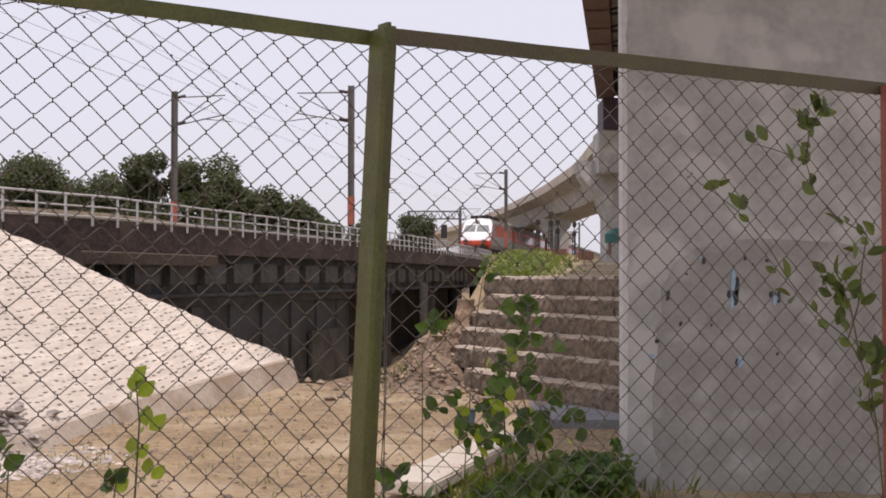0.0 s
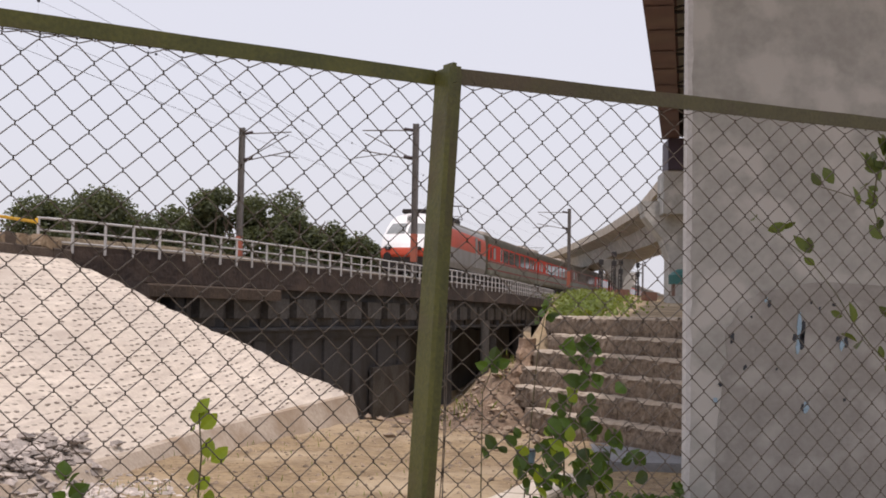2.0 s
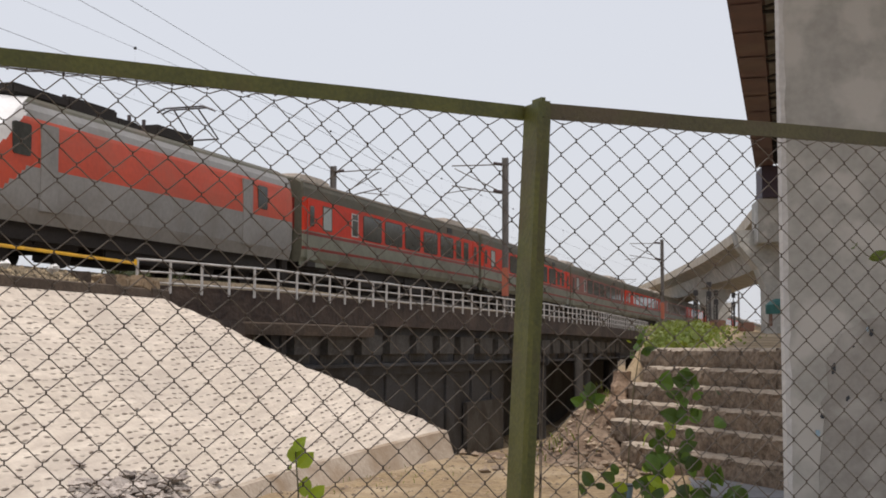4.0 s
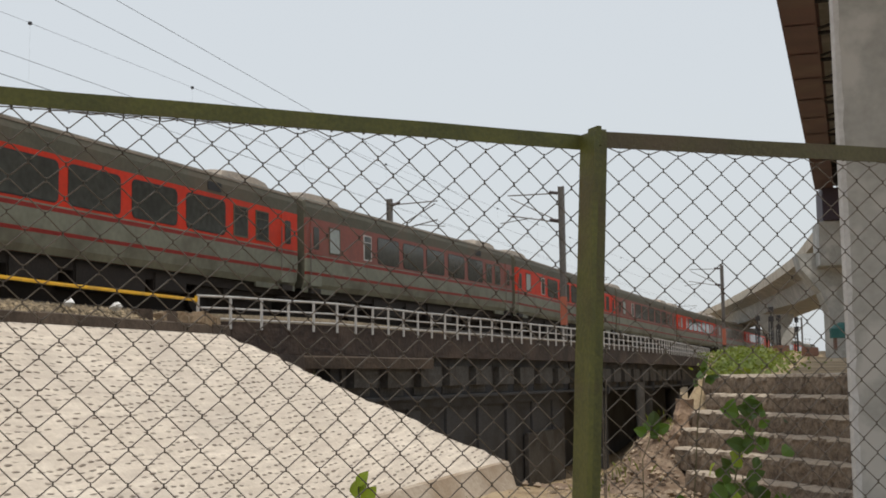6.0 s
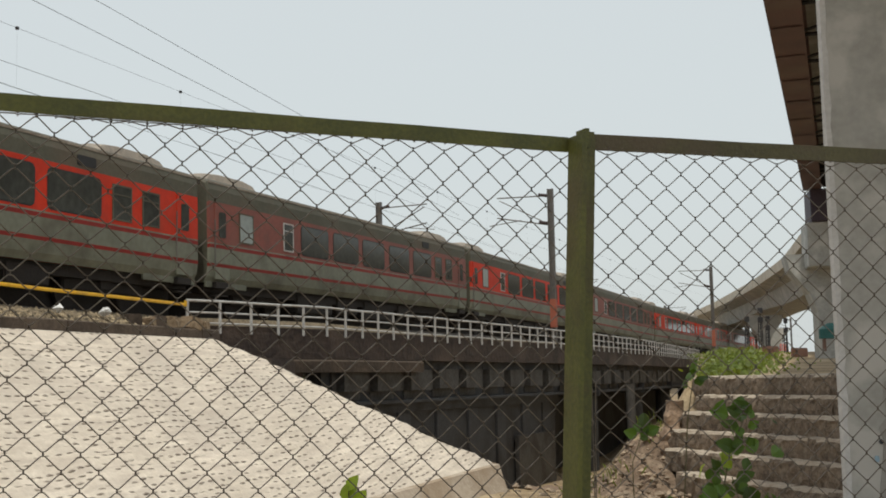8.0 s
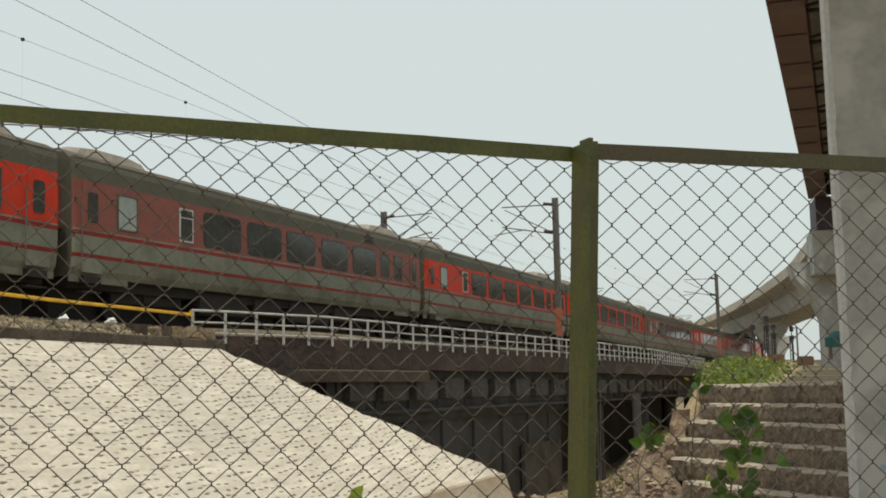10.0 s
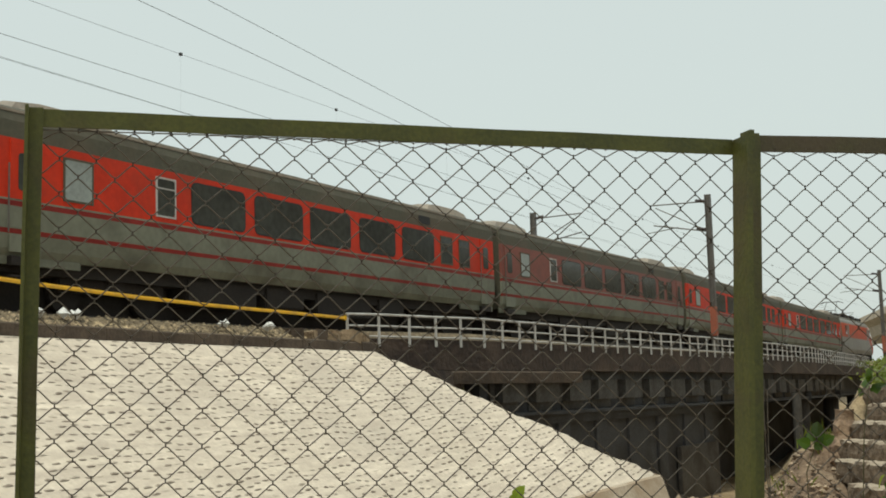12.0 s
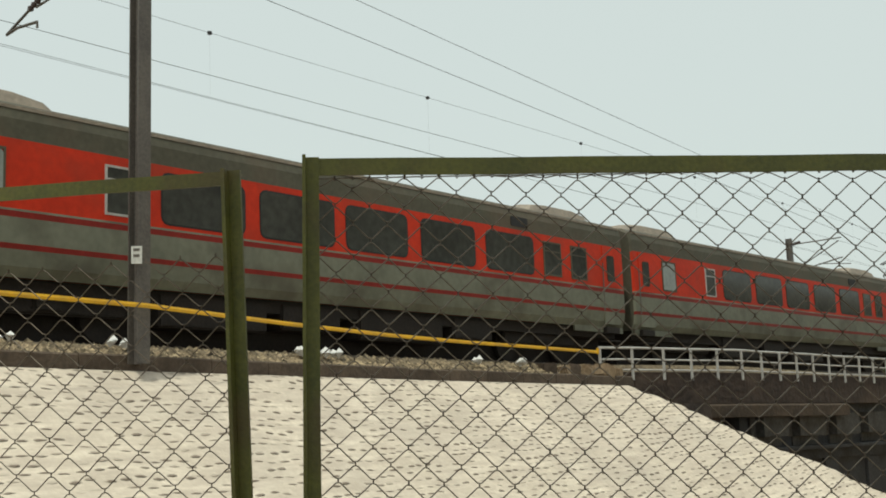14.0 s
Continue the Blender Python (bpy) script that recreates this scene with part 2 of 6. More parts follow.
def mattress_mat():
    """Pale cement mattress with rows of small dark pits, along its own UV in metres."""
    m = mat("pale_cement_mattress", (0.74, 0.655, 0.55), (0.6, 0.525, 0.43), 0.9, scale=0.5, fine=9, bump=0.4, dirt=(0.52, 0.46, 0.39), dirt_scale=0.35, dirt_amount=0.8)
    N, L = m.node_tree.nodes, m.node_tree.links
    bs = N["Principled BSDF"]
    col = bs.inputs["Base Color"].links[0].from_socket
    uv = N.new("ShaderNodeUVMap")
    mp = N.new("ShaderNodeMapping")
    mp.inputs["Scale"].default_value = (1 / 0.28, 1 / 0.215, 1)
    L.new(uv.outputs[0], mp.inputs[0])
    vo = N.new("ShaderNodeTexVoronoi")
    vo.voronoi_dimensions, vo.inputs["Scale"].default_value, vo.inputs["Randomness"].default_value = "2D", 1.0, 0.4
    L.new(mp.outputs[0], vo.inputs["Vector"])
    gap = N.new("ShaderNodeVectorMath")
    gap.operation = "SUBTRACT"
    L.new(mp.outputs[0], gap.inputs[0]), L.new(vo.outputs["Position"], gap.inputs[1])
    oval = N.new("ShaderNodeVectorMath")
    oval.operation, oval.inputs[1].default_value = "MULTIPLY", (0.85, 2.2, 0.0)
    L.new(gap.outputs[0], oval.inputs[0])
    size = N.new("ShaderNodeVectorMath")
    size.operation = "LENGTH"
    L.new(oval.outputs[0], size.inputs[0])
    wob = N.new("ShaderNodeTexNoise")
    wob.inputs["Scale"].default_value = 14
    L.new(uv.outputs[0], wob.inputs["Vector"])
    ad = N.new("ShaderNodeMath")
    ad.operation, ad.inputs[1].default_value = "MULTIPLY_ADD", 0.28
    L.new(wob.outputs["Fac"], ad.inputs[0]), L.new(size.outputs["Value"], ad.inputs[2])
    mr = N.new("ShaderNodeMapRange")
    mr.inputs[1].default_value, mr.inputs[2].default_value, mr.inputs[3].default_value, mr.inputs[4].default_value = 0.27, 0.47, 0.85, 0
    L.new(ad.outputs[0], mr.inputs[0])
    sp = N.new("ShaderNodeSeparateColor")
    keep = N.new("ShaderNodeMapRange")
    keep.inputs[1].default_value, keep.inputs[2].default_value = 0.2, 0.6
    pit = N.new("ShaderNodeMath")
    pit.operation = "MULTIPLY"
    L.new(vo.outputs["Color"], sp.inputs[0]), L.new(sp.outputs[0], keep.inputs[0])
    L.new(mr.outputs[0], pit.inputs[0]), L.new(keep.outputs[0], pit.inputs[1])
    mx = N.new("ShaderNodeMix")
    mx.data_type = "RGBA"
    mx.inputs[7].default_value = (0.16, 0.122, 0.092, 1)
    # Stretched noise darkens the colour in streaks, painting shade of the relief.
    lay = N.new("ShaderNodeMapping")
    lay.inputs["Scale"].default_value = (0.9, 4.4, 1)
    L.new(uv.outputs[0], lay.inputs[0])
    streak = N.new("ShaderNodeTexNoise")
    streak.inputs["Scale"].default_value, streak.inputs["Detail"].default_value, streak.inputs["Roughness"].default_value = 1.0, 6, 0.62
    L.new(lay.outputs[0], streak.inputs["Vector"])
    tone = N.new("ShaderNodeMapRange")
    tone.inputs[1].default_value, tone.inputs[2].default_value, tone.inputs[3].default_value, tone.inputs[4].default_value = 0.36, 0.64, 0.0, 0.75
    L.new(streak.outputs["Fac"], tone.inputs[0])
    relief_shade = N.new("ShaderNodeMix")
    relief_shade.data_type = "RGBA"
    relief_shade.inputs[7].default_value = (0.47, 0.4, 0.335, 1)
    L.new(tone.outputs[0], relief_shade.inputs[0]), L.new(col, relief_shade.inputs[6])
    col = relief_shade.outputs[2]
    L.new(pit.outputs[0], mx.inputs[0]), L.new(col, mx.inputs[6]), L.new(mx.outputs[2], bs.inputs["Base Color"])
    bp = N.new("ShaderNodeBump")
    bp.inputs["Strength"].default_value, bp.inputs["Distance"].default_value, bp.invert = 0.8, 0.09, True
    L.new(pit.outputs[0], bp.inputs["Height"])
    L.new(bs.inputs["Normal"].links[0].from_socket, bp.inputs["Normal"]), L.new(bp.outputs[0], bs.inputs["Normal"])
    return m


M_MATTRESS = mattress_mat()


for m in (M_RED, M_DULL, M_LINE, M_GREY, M_GLASS, M_ROOF):   # chalky weathered enamel and grimy panes
    m.node_tree.nodes["Principled BSDF"].inputs["Specular IOR Level"].default_value = 0.22


# ---------------------------------------------------------------- mesh helpers
def part(name, bm, material, parent=None, label="", smooth=False):
    """One mesh object out of a bmesh, under a thing or a part."""
    me = bpy.data.meshes.new(name)
    bmesh.ops.recalc_face_normals(bm, faces=bm.faces)
    bm.to_mesh(me)
    bm.free()
    for m in material if isinstance(material, (list, tuple)) else (material,):
        me.materials.append(m)
    if smooth:
        for p in me.polygons:
            p.use_smooth = True
    ob = new(name, me)
    if parent:
        ob.parent = parent
    return tagged(ob, label)


def thing(name, label, category, group="", at=None, kind=""):
    ob = new(name)
    ob.empty_display_size = 0.2
    if at is not None:
        ob.matrix_basis = at
    return tagged(ob, label, category, group, kind)


def box(bm, x0, y0, z0, x1, y1, z1, bevel=0.0, m=None):
    vs = [bm.verts.new(p) for p in ((x0, y0, z0), (x1, y0, z0), (x1, y1, z0), (x0, y1, z0), (x0, y0, z1), (x1, y0, z1), (x1, y1, z1), (x0, y1, z1))]
    fs = [bm.faces.new([vs[i] for i in q]) for q in ((3, 2, 1, 0), (4, 5, 6, 7), (0, 1, 5, 4), (1, 2, 6, 5), (2, 3, 7, 6), (3, 0, 4, 7))]
    if bevel:
        es = list({e for f in fs for e in f.edges})
        r = bmesh.ops.bevel(bm, geom=es, offset=bevel, segments=2, affect="EDGES")
        vs = list({v for f in r["faces"] for v in f.verts} | {v for v in vs if v.is_valid})
    if m:
        bmesh.ops.transform(bm, matrix=m, verts=[v for v in vs if v.is_valid])
    return bm


def tube(bm, pts, r, n=6, closed_ends=True):
    """A tube of n sides along points; r a number or one for each point."""
    pts = [Vector(p) for p in pts]
    rs = r if isinstance(r, (list, tuple)) else [r] * len(pts)
    rings = []
    for i, p in enumerate(pts):
        d = (pts[min(i + 1, len(pts) - 1)] - pts[max(i - 1, 0)]).normalized()
        a = d.cross(Vector((0, 0, 1)) if abs(d.z) < 0.9 else Vector((0, 1, 0))).normalized()
        b = d.cross(a)
        rings.append([bm.verts.new(p + rs[i] * (math.cos(6.2832 * k / n) * a + math.sin(6.2832 * k / n) * b)) for k in range(n)])
    for r0, r1 in zip(rings, rings[1:]):
        for k in range(n):
            bm.faces.new((r0[k], r0[(k + 1) % n], r1[(k + 1) % n], r1[k]))
    if closed_ends:
        bm.faces.new(rings[0]), bm.faces.new(rings[-1][::-1])
    return bm


def sweep(bm, sections, closed=False, mats=None):
    """Joins sections (lists of equally many points) into a skin."""
    rows = [[bm.verts.new(p) for p in s] for s in sections]
    n = len(rows[0])
    for a, b in zip(rows, rows[1:]):
        for k in range(n if closed else n - 1):
            f = bm.faces.new((a[k], a[(k + 1) % n], b[(k + 1) % n], b[k]))
            if mats:
                f.material_index = mats[k]
    return rows


def BM():
    return bmesh.new()


def lerp(tab, y):
    ys = [q[0] for q in tab]
    return [float(np.interp(y, ys, [q[i] for q in tab])) for i in range(1, len(tab[0]))]


# ---------------------------------------------------------------- the line of the railway
SLOPE_X, FACE_X, RAIL_Z = 0.1908, -19.12, 5.2
YAW = -math.degrees(math.atan(SLOPE_X))
DIR = Vector((SLOPE_X, 1, 0)).normalized()
SIDE = Vector((1, -SLOPE_X, 0)).normalized()


def hump(y):
    """The line rises a little over the bridge."""
    return 0.36 * math.exp(-((y - 65) / 24) ** 2)


def track(s, off=0.0, z=RAIL_Z):
    """A place s metres along the near track, off metres from its middle towards the fence."""
    y = 5 + (s - 5) * 0.9823
    c = Vector((SLOPE_X * y + FACE_X - 1.68, y, 0))
    c += SIDE * off
    return Vector((c.x, c.y, z + hump(y)))


# ---------------------------------------------------------------- ground
def ground_z(x, y):
    bank = 1.6 * max(0.0, min(1.0, (9.0 - y) / 4.5)) if x > -7 else 1.6 * max(0.0, min(1.0, (9.0 - y) / 4.5)) * max(0, 1 - (-7 - x) / 2)
    far = max(0.0, min(1.0, (math.hypot(x, y) - 150) / 200))
    k = max(0.0, min(1.0, (y - 36.5) / 6)) * max(0.0, min(1.0, (-0.6 - x) / 2.5)) * max(0.0, min(1.0, (118 - y) / 8)) * max(0.0, min(1.0, (x + 30) / 4))
    return bank - 1.7 * k * k * (3 - 2 * k) + (1 - far) * (0.16 * noise.noise((x * 0.25, y * 0.25, 0)) + 0.07 * noise.noise((x * 1.1, y * 1.1, 3)) + 0.05 * noise.noise((x * 3.1, y * 2.6, 7))) + far * 2.5


def spaced(lo, a, b, hi, fine, n):
    left = [lo + (a - lo) * (1 - (1 - i / n) ** 3) for i in range(n)]
    mid = list(np.linspace(a, b, int((b - a) / fine)))
    right = [b + (hi - b) * (i / n) ** 3 for i in range(1, n + 1)]
    return left + mid + right


def ground():
    bm = BM()
    xs, ys = spaced(-2500, -14, 9, 2500, 0.2, 14), spaced(-1500, 14, 46, 4500, 0.2, 18)
    sweep(bm, [[(x, y, ground_z(x, y)) for x in xs] for y in ys])
    tagged(part("ground", bm, M_DIRT, smooth=True), "dry trampled tan earth with stones", "ground", kind="structure")


ground()

CREST = [(-60, -28.0, 4.55), (8, -16.0, 4.55), (13.2, -15.0, 4.55), (20, -14.1, 4.55), (24, -13.55, 4.55), (28, -12.85, 4.55), (32.6, -12.0, 4.55)]
LEDGE = [(-60, -18, 0.3), (6, -10, 0.3), (14, -9.0, 0.3), (23.9, -7.6, 0.32), (28.5, -7.05, 0.42), (35.75, -4.6, 0.8)]


def embankment():
    n = 70
    lead = [-60, -40, -20] + list(np.linspace(-5, 1, 4))
    ts = [i / n for i in range(n + 1)]
    tops, lows = [], []
    for y in lead:
        tops.append(Vector((lerp(CREST, y)[0], y, 4.55))), lows.append(Vector((lerp(LEDGE, y)[0], y, 0.3)))
    for t in ts:
        yc, yl = 2 + t * 30.6, 2 + t * 33.75
        c, l = lerp(CREST, yc), lerp(LEDGE, yl)
        tops.append(Vector((c[0], yc, c[1]))), lows.append(Vector((l[0], yl, l[1])))
    # cement mattress, with a slightly waved and sagging skin
    bm = BM()
    uvl = bm.loops.layers.uv.new("UVMap")
    k = 40
    rag = random.Random(3)   # ragged last seam
    rows = sweep(bm, [[a.lerp(b, j / k) + Vector((0.3, -0.1, 1)).normalized() * (0.06 * noise.noise((a.lerp(b, j / k)) * 0.9) + 0.035 * noise.noise(a.lerp(b, j / k) * 3.1) + 0.02 * math.sin(j * 2.1)) * (1 if 0 < j < k else 0) + (Vector((0.02, 0.1, 0)) * (j % 2) * rag.uniform(0.4, 1.2) if b is lows[-1] else Vector()) for j in range(k + 1)] for a, b in zip(tops, lows)])
    place = {}
    u = 0
    for i, r in enumerate(rows):
        u += (tops[i] - tops[i - 1]).length if i else 0
        for j, v in enumerate(r):
            place[v] = (u, j / k * (tops[i] - lows[i]).length)
    for f in bm.faces:
        for lp in f.loops:
            lp[uvl].uv = place[lp.vert]
    tagged(part("embankment_slope", bm, M_MATTRESS, smooth=True), "pale cement mattress pitching with rows of dark pits", "embankment", kind="structure")
    # toe wall
    bm = BM()
    def foot(p, i):
        return Vector((p.x + 0.55, p.y - 0.45, -0.3))
    sweep(bm, [[l + Vector((-0.1, 0.0, -0.5)), l + Vector((0, 0, 0.02)), l + Vector((0.16, -0.06, 0.0)), foot(l, i)] for i, l in enumerate(lows)])
    end = lows[-1]
    f = [bm.verts.new(p) for p in (end + Vector((0.16, -0.06, 0)), foot(end, 0), end + Vector((-1.6, 1.2, -1.2)), end + Vector((-0.6, 0.1, 0.25)))]
    bm.faces.new(f)
    tagged(part("toe_wall", bm, M_TOEWALL), "pale sloping concrete toe wall", "wall", kind="structure")
    # side of the embankment towards the bridge, its shade put into the colour
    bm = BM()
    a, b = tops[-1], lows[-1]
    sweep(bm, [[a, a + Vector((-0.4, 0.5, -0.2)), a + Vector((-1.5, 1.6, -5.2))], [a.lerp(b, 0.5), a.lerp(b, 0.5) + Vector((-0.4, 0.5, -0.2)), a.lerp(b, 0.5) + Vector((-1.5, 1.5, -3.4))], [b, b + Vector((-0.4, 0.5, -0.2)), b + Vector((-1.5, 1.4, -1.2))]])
    tagged(part("embankment_end", bm, M_CONC_DARK), "flank of the embankment beside the bridge, coloured dark for shade", "embankment", kind="structure")
    # kerb along the crest
    kerb = thing("kerb", "brown weathered kerb stones along the ballast edge", "kerb", kind="structure")
    y = 3.0
    while y < 32.0:
        L = 1.45
        x0, x1 = lerp(CREST, y)[0], lerp(CREST, y + L - 0.02)[0]
        bm = BM()
        w, h = 0.28, 0.27 + 0.03 * noise.noise((y, 0, 0))
        sec = [[Vector((x, yy, 4.4)), Vector((x, yy, 4.55 + h - 0.03)), Vector((x - 0.03, yy, 4.55 + h)), Vector((x - w, yy, 4.55 + h)), Vector((x - w, yy, 4.4))] for x, yy in ((x0 - 0.02, y), (x1 - 0.02, y + L - 0.02))]
        r = sweep(bm, sec)
        bm.faces.new(r[0]), bm.faces.new(r[1][::-1])
        part("kerb_stone", bm, M_KERB, kerb)
        y += L
    rng = random.Random(23)
    for k in range(14):
        bm = BM()
        yy = 29.6 + 0.22 * k + rng.uniform(-0.1, 0.1)
        w, h = rng.uniform(0.1, 0.22), rng.uniform(0.08, 0.2)
        box(bm, -w, -w * 1.2, -h, w, w * 1.2, h, 0.035)
        part("broken_block", bm, M_BANK if k % 3 else M_KERB, kerb, "broken kerb block").matrix_basis = pose(lerp(CREST, yy)[0] - 0.4 + rng.uniform(-0.3, 0.15), yy, 4.84 + h * 0.6, rng.uniform(-15, 15), rng.uniform(-15, 15), rng.uniform(0, 90))
    # body of the bank under the tracks
    bm = BM()
    ys = [-400, -100, -20] + list(np.linspace(-5, 32.5, 30))
    sec = []
    for y in ys:
        x = lerp(CREST, y)[0] if y > -60 else SLOPE_X * y - 17.6
        t = SLOPE_X * y + FACE_X
        sec.append([Vector((x - 0.27, y, 4.5)), Vector((x - 0.32, y, 4.76)), Vector((t - 0.1, y, 5.12)), Vector((t - 8.5, y, 5.12)), Vector((t - 10.5, y, 4.4)), Vector((t - 15, y, 0)), Vector((t - 15, y, -1))])
    r = sweep(bm, sec)
    tagged(part("ballast_bed", bm, M_BALLAST), "grey-brown crushed stone track ballast", "ballast", kind="structure")
    # loose ballast stones near the edge
    bm = BM()
    rng = random.Random(5)
    for i in range(9500):
        y = rng.uniform(6, 33)
        x0 = lerp(CREST, y)[0] - 0.33
        x1 = SLOPE_X * y + FACE_X - 0.25
        f = rng.random()
        stone(bm, Vector((x0 + (x1 - x0) * f, y, 4.77 + 0.35 * f)), rng.choice((0.035, 0.05, 0.07, 0.1)) * rng.uniform(0.7, 1.2), rng, 0.9)
    tagged(part("ballast_stones", bm, M_BALLAST), "loose crushed ballast stones", "ballast", kind="stuff")


def stone(bm, p, r, rng, flat=0.7):
    """A rough stone of eight faces."""
    a = rng.uniform(0, 6.28)
    ring = []
    for k in range(4):
        q = r * rng.uniform(0.7, 1.25)
        ring.append(bm.verts.new(p + Vector((q * math.cos(a + k * 1.571), q * math.sin(a + k * 1.571), r * rng.uniform(-0.2, 0.2)))))
    t = bm.verts.new(p + Vector((rng.uniform(-0.3, 0.3) * r, rng.uniform(-0.3, 0.3) * r, r * flat * rng.uniform(0.7, 1.1))))
    b = bm.verts.new(p - Vector((0, 0, r * flat)))
    for k in range(4):
        bm.faces.new((ring[k], ring[(k + 1) % 4], t))
        bm.faces.new((ring[(k + 1) % 4], ring[k], b))


embankment()

# ---------------------------------------------------------------- bridge
RAILING = [(32.08, -12.66), (34.6, -11.2), (37.46, -9.96), (42.0, -8.8), (49.6, -6.85), (57.0, -5.0), (65.8, -2.91), (80.0, -0.1), (114.0, 4.67)]


WALL_FACE = [(36.0, -11.9), (40, -10.2), (46, -8.55), (52, -7.1), (58.3, -5.55), (62.3, -4.86)]


def edge_x(y):
    return lerp(RAILING, y)[0]


def bridge():
    b = thing("railway_bridge", "concrete railway bridge on dark walls, shade put into its colours", "bridge", kind="structure")
    ys = list(np.linspace(32.7, 116, 70))

    def strip(name, o0, o1, z0, z1, m, y0=32.7, y1=116.0, label=""):
        bm = BM()
        yy = [y0] + [y for y in ys if y0 < y < y1] + [y1]
        r = sweep(bm, [[Vector((edge_x(y) + o1, y, z0)), Vector((edge_x(y) + o1, y, z1 - 0.02)), Vector((edge_x(y) + o1 - 0.03, y, z1)), Vector((edge_x(y) + o0, y, z1)), Vector((edge_x(y) + o0, y, z0))] for y in yy], closed=True)
        bm.faces.new(r[0]), bm.faces.new(r[-1][::-1])
        return part(name, bm, m, b, label)

    def ballast_top(y):
        return 5.17 + 0.5 * hump(y) - 0.27 * max(0.0, min(1.0, (y - 39) / 12))

    strip("deck_slab", -16, -0.06, 4.42, 4.78, M_FASCIA)
    bm = BM()
    r = sweep(bm, [[Vector((edge_x(y) + o, y, z)) for o, z in ((-0.52, 4.79), (-0.9, ballast_top(y)), (-14.5, ballast_top(y)), (-15, 4.79))] for y in ys], closed=True)
    bm.faces.new(r[0]), bm.faces.new(r[-1][::-1])
    part("ballast_fill", bm, M_BALLAST, b)
    strip("edge_beam", -0.5, 0.0, 4.02, 4.95, M_FASCIA, label="rust-stained edge beam")
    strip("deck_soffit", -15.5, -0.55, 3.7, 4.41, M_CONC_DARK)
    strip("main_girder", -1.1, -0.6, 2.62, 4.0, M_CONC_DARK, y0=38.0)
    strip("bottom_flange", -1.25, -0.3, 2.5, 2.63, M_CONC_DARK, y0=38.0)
    # rounded beam ends with dark slots between
    rng = random.Random(14)
    y = 39.6
    while y < 96:
        bm = BM()
        x = edge_x(y)
        half = 1.16 + rng.uniform(-0.06, 0.05)
        box(bm, -0.34, -half, 2.66, 0.34, half, 4.0, 0.3)
        o = part("beam_end", bm, M_BEAM, b, "grey rounded beam end")
        o.matrix_basis = pose(x - 0.56 + rng.uniform(-0.05, 0.04), y, rng.uniform(-0.03, 0.03), 0, 0, -math.degrees(math.atan(edge_x(y + 0.5) - edge_x(y - 0.5))))
        y += 2.5
    bm = BM()
    ys2 = np.linspace(33.0, 44.0, 10)
    r = sweep(bm, [[Vector((edge_x(y) + 0.12, y, 3.6)), Vector((edge_x(y) + 0.12, y, 3.94)), Vector((edge_x(y) + 0.05, y, 4.0)), Vector((edge_x(y) - 1.0, y, 4.0)), Vector((edge_x(y) - 1.0, y, 3.6))] for y in ys2], closed=True)
    bm.faces.new(r[0]), bm.faces.new(r[-1][::-1])
    part("bearing_ledge", bm, M_LEDGE, b, "brown dusty ledge under the deck edge")
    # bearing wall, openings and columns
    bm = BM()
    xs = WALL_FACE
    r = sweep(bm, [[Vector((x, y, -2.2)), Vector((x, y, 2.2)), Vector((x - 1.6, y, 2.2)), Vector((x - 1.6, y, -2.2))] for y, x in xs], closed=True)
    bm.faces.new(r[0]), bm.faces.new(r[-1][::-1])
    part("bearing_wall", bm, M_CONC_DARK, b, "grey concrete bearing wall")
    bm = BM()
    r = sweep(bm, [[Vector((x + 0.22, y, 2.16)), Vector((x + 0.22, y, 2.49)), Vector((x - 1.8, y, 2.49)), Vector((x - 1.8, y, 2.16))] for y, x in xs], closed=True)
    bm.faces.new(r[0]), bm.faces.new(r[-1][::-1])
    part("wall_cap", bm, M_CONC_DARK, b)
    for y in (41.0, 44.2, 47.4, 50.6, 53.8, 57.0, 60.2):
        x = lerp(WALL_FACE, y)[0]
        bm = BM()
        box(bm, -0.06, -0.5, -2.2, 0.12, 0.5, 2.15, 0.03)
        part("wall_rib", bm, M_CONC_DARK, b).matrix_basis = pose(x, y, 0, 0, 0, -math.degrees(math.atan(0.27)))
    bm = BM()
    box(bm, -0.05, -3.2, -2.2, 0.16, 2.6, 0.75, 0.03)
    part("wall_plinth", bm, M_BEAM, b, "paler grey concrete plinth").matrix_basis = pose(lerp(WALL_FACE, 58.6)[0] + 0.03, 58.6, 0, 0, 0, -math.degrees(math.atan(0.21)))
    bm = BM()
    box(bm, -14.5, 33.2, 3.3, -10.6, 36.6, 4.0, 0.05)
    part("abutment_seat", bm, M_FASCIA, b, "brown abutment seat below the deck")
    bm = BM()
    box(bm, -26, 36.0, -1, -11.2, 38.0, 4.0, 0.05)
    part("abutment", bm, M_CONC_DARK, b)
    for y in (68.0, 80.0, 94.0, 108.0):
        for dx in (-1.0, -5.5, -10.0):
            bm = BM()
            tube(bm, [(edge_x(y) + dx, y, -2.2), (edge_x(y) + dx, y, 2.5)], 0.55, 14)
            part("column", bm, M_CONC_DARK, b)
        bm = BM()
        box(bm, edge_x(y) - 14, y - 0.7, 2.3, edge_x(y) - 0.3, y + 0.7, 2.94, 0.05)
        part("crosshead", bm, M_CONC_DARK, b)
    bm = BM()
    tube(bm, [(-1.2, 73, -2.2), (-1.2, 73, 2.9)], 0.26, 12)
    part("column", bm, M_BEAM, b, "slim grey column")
    # Backing added behind the openings, its dark colour standing in for deep shade.
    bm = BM()
